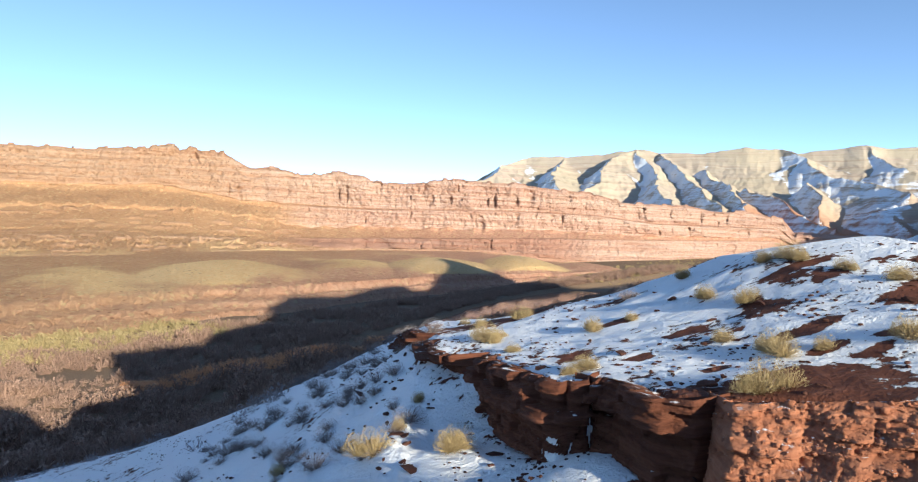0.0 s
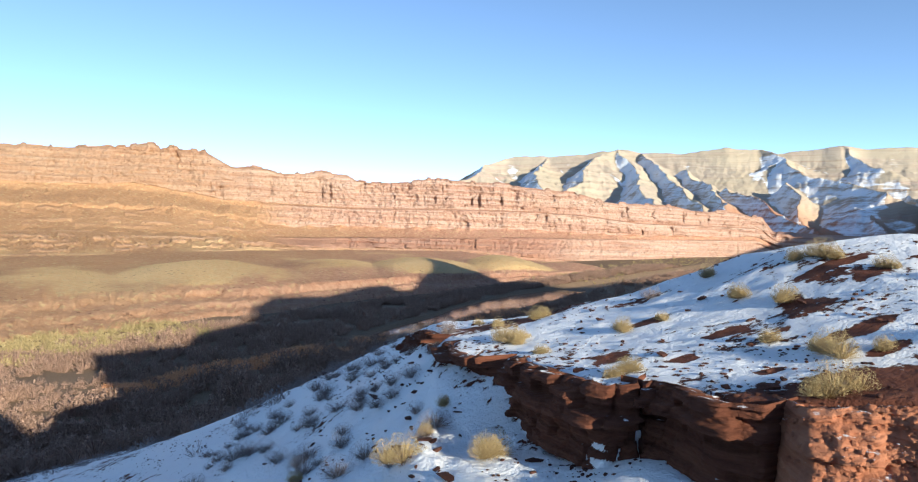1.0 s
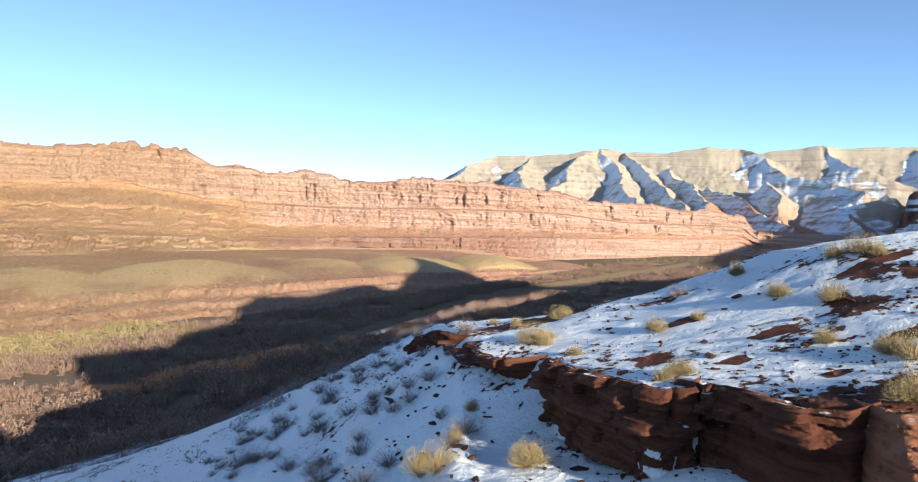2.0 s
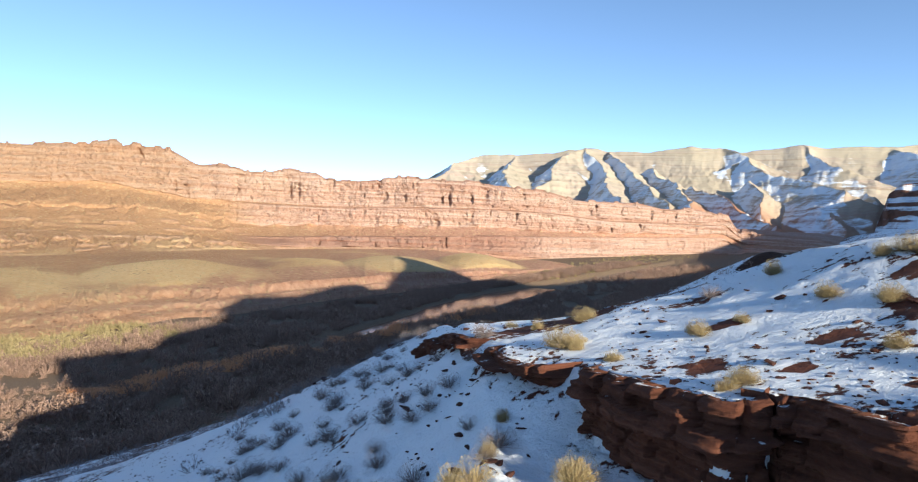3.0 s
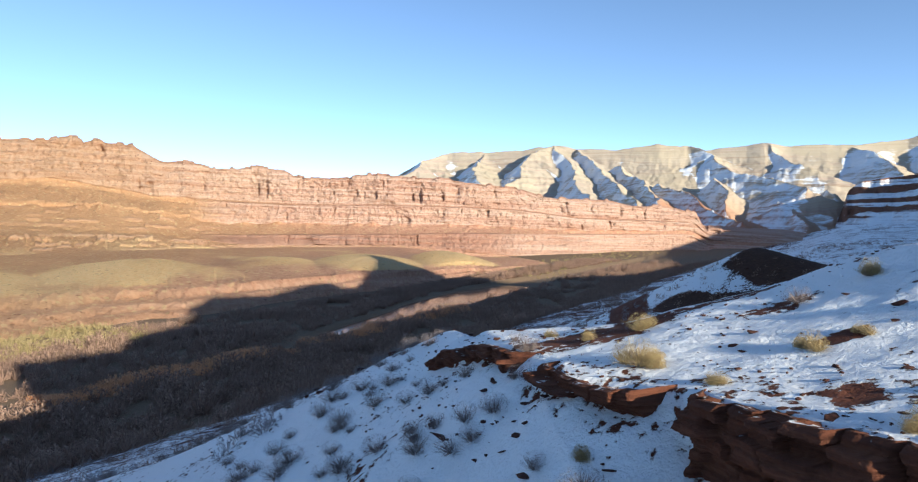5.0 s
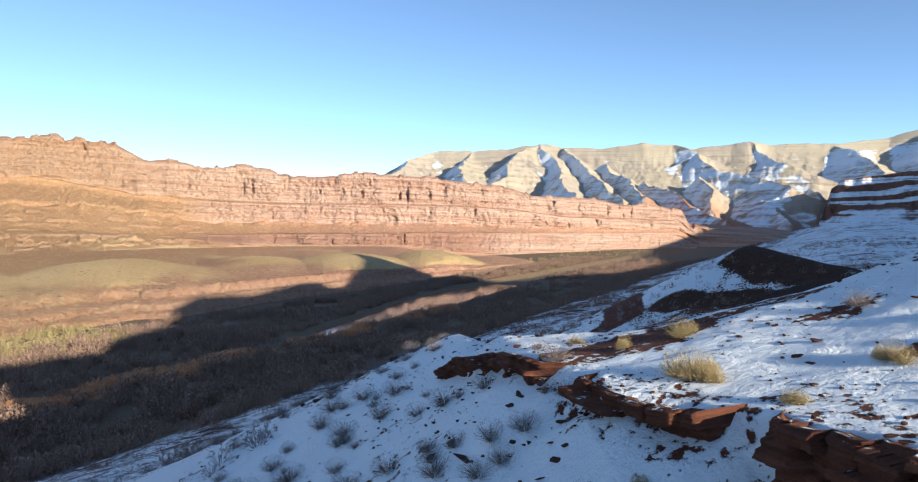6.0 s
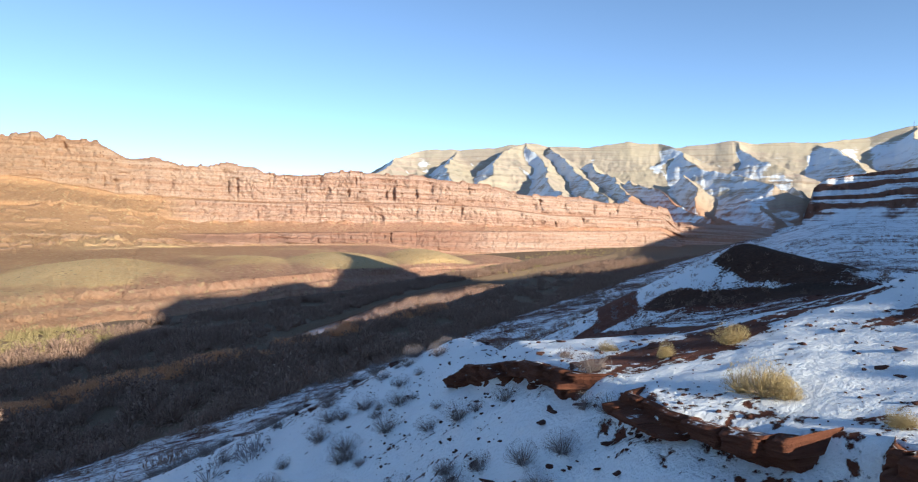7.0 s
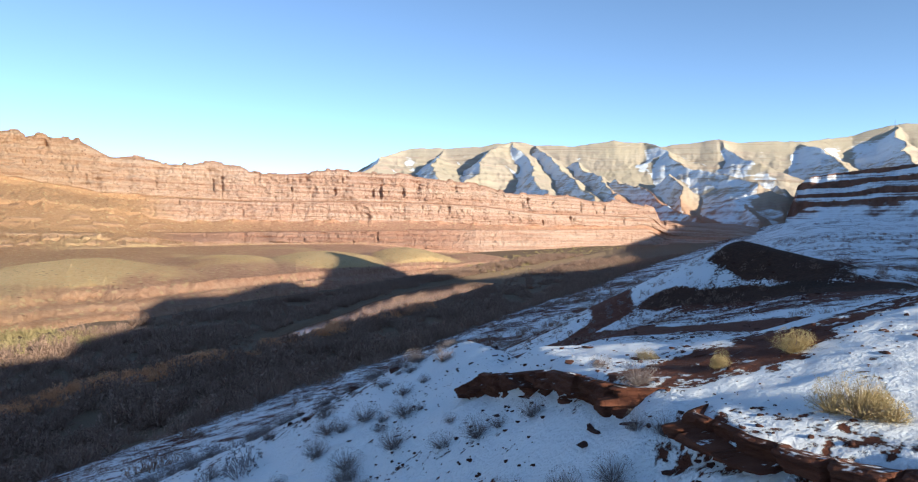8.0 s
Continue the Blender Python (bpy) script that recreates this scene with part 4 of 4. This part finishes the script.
# ---- brush along the river ----
def thicket(name, count, wlo, whi, slo, shi, hlo, hhi, stems, material, label, seed, keep=0.0, width=0.07):
    rng = np.random.default_rng(seed)
    s = slo + (shi - slo) * rng.uniform(0, 1, count) ** 1.5
    lo = river_bank(s, True) + 2 if wlo is None else wlo
    hi = river_bank(s, False) - 4 if whi is None else whi
    bendw = lo + (hi - lo) * rng.uniform(0, 1, count)
    x, y = 0.602 * s - 0.799 * bendw, 0.799 * s + 0.602 * bendw
    ok = vnoise(x / 9, y / 9, seed) > keep
    x, y = x[ok], y[ok]
    z, h, t = land(x, y) - 0.2, rng.uniform(hlo, hhi, len(x)), rng.uniform(0, 2 * math.pi, len(x))
    h = h * (0.45 + 0.95 * vnoise(x / 11, y / 11, seed + 1))
    co, tri = [], []
    base = 0
    for v in range(5):
        shape, fa = blades(rng, stems, 1.0, 0.8, width / 3.0, 0.1)
        tuft, tufts = tips(rng, stems // 2, 0.95, 0.7, 0.09)
        fa = fa + [tuple(j + len(shape) for j in f) for f in tufts]
        shape = shape + tuft
        shape = np.array(shape)
        fa = np.array([f[:3] for f in fa] + [(f[0], f[2], f[3]) for f in fa if len(f) == 4])
        for i in range(v, len(x), 5):
            c, sn = math.cos(t[i]) * h[i], math.sin(t[i]) * h[i]
            co.append(np.stack([shape[:, 0] * c - shape[:, 1] * sn + x[i], shape[:, 0] * sn + shape[:, 1] * c + y[i], shape[:, 2] * h[i] + z[i]], -1))
            tri.append(fa + base)
            base += len(shape)
    co, tri = np.concatenate(co), np.concatenate(tri)
    me = bpy.data.meshes.new(name)
    me.vertices.add(len(co))
    me.vertices.foreach_set("co", co.ravel().astype(np.float32))
    me.loops.add(tri.size)
    me.loops.foreach_set("vertex_index", tri.ravel().astype(np.int32))
    me.polygons.add(len(tri))
    me.polygons.foreach_set("loop_start", np.arange(0, tri.size, 3, dtype=np.int32))
    me.update(calc_edges=True)
    me.materials.append(material)
    return tagged(new(name, me), label, "brush", kind="stuff")


thicket("willow_thicket", 4600, 100, None, 10, 600, 1.8, 4.2, 40, MAT_THICKET, "bare grey-brown winter willows on the near river bank", 401, 0.30, 0.06)
# dark twigs also run over the valley's near end, standing in for shade
thicket("far_thicket", 5600, None, 228, -40, 620, 1.8, 3.9, 40, MAT_THICKET, "bare grey-brown winter willows on the far river bank", 402, 0.26, 0.06)
thicket("bank_brush", 900, 144, 172, -20, 165, 1.2, 2.6, 36, MAT_THICKET, "bare brown brush on the low river flat", 410, 0.15, 0.06)
thicket("reed_belt", 1500, 149, 160, 80, 260, 1.6, 2.8, 34, MAT_REED_LIT, "rusty reeds along the river's edge, coloured bright as if sunlit", 403, 0.3, 0.06)
thicket("olive_brush", 2600, 200, 250, -60, 150, 1.6, 3.4, 36, MAT_OLIVE, "sunlit olive-yellow dry brush along the far bank", 404, 0.2, 0.06)
thicket("pale_brush", 620, 196, 262, 420, 800, 1.4, 2.6, 34, MAT_OLIVE, "pale sunlit brush by the river's bend", 405, 0.3, 0.06)
thicket("slope_brush", 1700, 70, 110, -10, 330, 0.9, 2.0, 30, MAT_THICKET, "brown brush in patches at the foot of the snowy slope", 408, 0.45, 0.05)
thicket("low_sage", 3200, 32, 104, 20, 330, 0.5, 1.1, 26, MAT_SAGE, "scattered low grey sage on the snowy hillside", 406, 0.45, 0.05)
thicket("terrace_brush", 1500, 18, 80, 95, 340, 0.5, 1.2, 26, MAT_THICKET, "low brown brush in patches on the snowy hillside", 409, 0.5, 0.05)
thicket("hill_sage", 2400, -60, 30, 70, 420, 0.7, 1.5, 26, MAT_THICKET, "scattered low brown brush on the far hillside", 407, 0.45, 0.05)


def hill_grass(count):
    """Small pale tufts strewn over the far hills and scree."""
    gx, gy, gz, gv = HILLS
    rng = np.random.default_rng(411)
    i, j = rng.integers(0, gx.shape[0], count), rng.integers(0, gx.shape[1], count)
    ok = rng.uniform(0, 1, count) < 0.25 + 1.1 * gv[i, j]
    i, j = i[ok], j[ok]
    m = len(i)
    co, size = np.stack([gx[i, j], gy[i, j], gz[i, j]], -1), rng.uniform(0.15, 0.42, m)
    shape = np.array([(math.cos(k * math.pi / 3) * q, math.sin(k * math.pi / 3) * q, h) for k, q, h in
                      [(0, .5, 0), (1, .55, .4), (2, .5, .1), (3, .55, .35), (4, .5, 0), (5, .55, .3), (0.5, .2, .9), (3.5, .25, .8)]])
    tri = np.array([(0, 1, 6), (1, 2, 6), (2, 3, 7), (3, 4, 7), (4, 5, 7), (5, 0, 6), (6, 2, 7), (7, 5, 6)])
    wob = rng.uniform(0.7, 1.3, (m, 8, 3))
    pts = co[:, None, :] + shape * wob * size[:, None, None]
    faces = tri[None] + 8 * np.arange(m)[:, None, None]
    me = mesh_from("hill_grass", pts.reshape(-1, 3).tolist(), faces.reshape(-1, 3).tolist(), MAT_TUFT)
    tagged(new("hill_grass", me), "pale dry grass tufts scattered over the far hills", "grass", kind="stuff")


hill_grass(13000)


# ---- loose stones ----
def stone_shape(rng, flat):
    """An angular, slabby stone about one metre long: corners and triangles."""
    bm = bmesh.new()
    for _ in range(16):
        d = rng.normal(size=3)
        d = d / np.max(np.abs(d)) ** 0.7 / np.linalg.norm(d) ** 0.3
        bm.verts.new((d[0] * 0.5, d[1] * 0.36, d[2] * 0.5 * flat))
    hull = bmesh.ops.convex_hull(bm, input=bm.verts)
    bmesh.ops.delete(bm, geom=[g for g in hull["geom_interior"] if isinstance(g, bmesh.types.BMVert)], context="VERTS")
    bmesh.ops.triangulate(bm, faces=bm.faces)
    bm.verts.index_update()
    co = np.array([v.co for v in bm.verts])
    fa = np.array([[v.index for v in f.verts] for f in bm.faces])
    bm.free()
    return co, fa


def stone_material():
    m = Nodes("weathered_red_stone", 0.93)
    grain = m.noise(22, 4, 0.7)
    m.color(m.ramp(m.math("ADD", m.math("MULTIPLY", grain, 0.6), m.math("MULTIPLY", m.noise(1.1, 2), 0.4)),
                   (0.35, (0.045, 0.02, 0.016)), (0.55, (0.085, 0.036, 0.025)), (0.72, (0.15, 0.07, 0.05))))
    m.bump(grain, 0.02, 0.8)
    return m.mat


MAT_STONE = stone_material()


def put_stones():
    rng = np.random.default_rng(55)
    shapes = [stone_shape(rng, f) for f in (0.35, 0.5, 0.3, 0.6, 0.42, 0.28)]
    meshes = [mesh_from("stone", co, [tuple(f) for f in fa], MAT_STONE) for co, fa in shapes]
    # stones that stand out singly, on the bench and at the foot of its ledges
    n = 0
    while n < 210:
        x, y = float(rng.uniform(-9, 14)), float(rng.uniform(11.5, 42))
        d = float(bench_side(np.array([x]), np.array([y]))[0])
        near = math.exp(-abs(d + 0.6) / 1.6)
        if rng.uniform() > 0.05 + near or vnoise(x / 2.5, y / 2.5, 95) < 0.35:
            continue
        size = float(rng.uniform(0.09, 0.22) + 0.3 * rng.uniform() ** 9)
        z = float(land(np.array([x]), np.array([y]))[0])
        ob = new("stone", meshes[int(rng.integers(6))])
        ob.matrix_basis = pose(x, y, z + 0.03 * size, float(rng.normal(0, 9)), float(rng.normal(0, 9)), float(rng.uniform(0, 360)))
        ob.scale = (size * float(rng.uniform(1.1, 1.9)), size, size * 0.7)
        tagged(ob, "dark red sandstone slab lying in thin snow", "stone", "loose stones on the hillside")
        n += 1
    # finer litter
    count = 17000
    x, y = rng.uniform(-22, 16, count), 11 + 60 * rng.uniform(0, 1, count) ** 1.6
    d = bench_side(x, y)
    patch = vnoise(x / 1.8, y / 1.8, 97) * 0.65 + vnoise(x / 7, y / 7, 98) * 0.5
    keep = rng.uniform(0, 1, count) < smooth(0.48, 0.85, patch + 0.15 * np.exp(-np.abs(d - 0.3) / 0.8) - 0.12 * smooth(-0.4, -1.0, d) * smooth(26, 22, y))
    x, y = x[keep], y[keep]
    fx, fy = rng.uniform(-10, 130, 5000), 42 + 190 * rng.uniform(0, 1, 5000) ** 1.3
    keep = vnoise(fx / 9, fy / 9, 99) > 0.5
    near = len(x)
    x, y = np.concatenate([x, fx[keep]]), np.concatenate([y, fy[keep]])
    z = land(x, y)
    size = 0.035 + 0.13 * rng.uniform(0, 1, len(x)) ** 3
    size[near:] = 0.15 + 0.6 * rng.uniform(0, 1, len(x) - near) ** 3
    turn = rng.uniform(0, 2 * math.pi, len(x))
    co, tri, base = [], [], 0
    for i in range(len(x)):
        c, f = shapes[i % 6]
        cs, sn = math.cos(turn[i]) * size[i], math.sin(turn[i]) * size[i]
        co.append(np.stack([c[:, 0] * cs - c[:, 1] * sn + x[i], c[:, 0] * sn + c[:, 1] * cs + y[i], c[:, 2] * size[i] + z[i] + 0.01], -1))
        tri.append(f + base)
        base += len(c)
    co, tri = np.concatenate(co), np.concatenate(tri)
    scatter("stone_litter", co, tri, MAT_STONE, "small dark stones strewn over the snow")
    # clods broken from the mudstone
    spots = np.array([v.co for v in crumble.data.vertices])
    spots = spots[rng.integers(0, len(spots), 2600)]
    size = 0.025 + 0.13 * rng.uniform(0, 1, len(spots)) ** 4
    turn = rng.uniform(0, 2 * math.pi, len(spots))
    co, tri, base = [], [], 0
    for i, p in enumerate(spots):
        c, f = shapes[i % 6]
        cs, sn = math.cos(turn[i]) * size[i], math.sin(turn[i]) * size[i]
        co.append(np.stack([c[:, 0] * cs - c[:, 1] * sn, c[:, 0] * sn + c[:, 1] * cs, c[:, 2] * size[i] * 1.5], -1) + p)
        tri.append(f + base)
        base += len(c)
    scatter("mudstone_clods", np.concatenate(co), np.concatenate(tri), MAT_CRUMBLE_SUNNY, "broken red mudstone clods on a crumbling ledge")


def scatter(name, co, tri, material, label):
    """Many small stones as one mesh."""
    me = bpy.data.meshes.new(name)
    me.vertices.add(len(co))
    me.vertices.foreach_set("co", co.ravel().astype(np.float32))
    me.loops.add(tri.size)
    me.loops.foreach_set("vertex_index", tri.ravel().astype(np.int32))
    me.polygons.add(len(tri))
    me.polygons.foreach_set("loop_start", np.arange(0, tri.size, 3, dtype=np.int32))
    me.update(calc_edges=True)
    me.materials.append(material)
    tagged(new(name, me), label, "stones", kind="stuff")


put_stones()


# ---- mast on the far ridge ----
def tube(co, fa, a, b, rad):
    """A four-sided bar from a to b."""
    a, b = np.array(a, float), np.array(b, float)
    d = (b - a) / np.linalg.norm(b - a)
    u = np.cross(d, [0.3, 0.9, 0.2])
    u = u / np.linalg.norm(u) * rad
    w = np.cross(d, u)
    k = len(co)
    co += [c + o for c in (a, b) for o in (u, w, -u, -w)]
    fa += [(k + i, k + (i + 1) % 4, k + 4 + (i + 1) % 4, k + 4 + i) for i in range(4)]


def radio_mast():
    az = radians(42.6)
    x, y = HUB[0] + 3275 * math.sin(az), HUB[1] + 3275 * math.cos(az)
    root = tagged(new("radio_mast"), "thin grey steel radio mast standing on the ridge crest", "mast")
    root.matrix_basis = pose(x, y, 378)
    m = Nodes("grey_galvanised_steel", 0.5, 0.5)
    m.color(m.ramp(m.noise(0.8, 3), (0.3, (0.20, 0.20, 0.21)), (0.7, (0.32, 0.32, 0.33))))
    m.bsdf.inputs["Metallic"].default_value = 0.7
    for i in range(3):
        co, fa = [], []
        t = 2 * math.pi * i / 3
        tube(co, fa, (1.3 * math.cos(t), 1.3 * math.sin(t), 0), (0.6 * math.cos(t), 0.6 * math.sin(t), 32), 0.35)
        part("leg", mesh_from("leg", co, fa, m.mat), root)
    for h in range(3, 32, 4):
        co, fa = [], []
        rad = 1.3 - 0.7 * h / 32
        for i in range(3):
            t, u = 2 * math.pi * i / 3, 2 * math.pi * (i + 1) / 3
            tube(co, fa, (rad * math.cos(t), rad * math.sin(t), h), (rad * math.cos(u), rad * math.sin(u), h), 0.2)
        part("brace", mesh_from("brace", co, fa, m.mat), root)
    co, fa = [], []
    tube(co, fa, (0, 0, 31.5), (0, 0, 38), 0.25)
    part("antenna", mesh_from("antenna", co, fa, m.mat), root)


radio_mast()
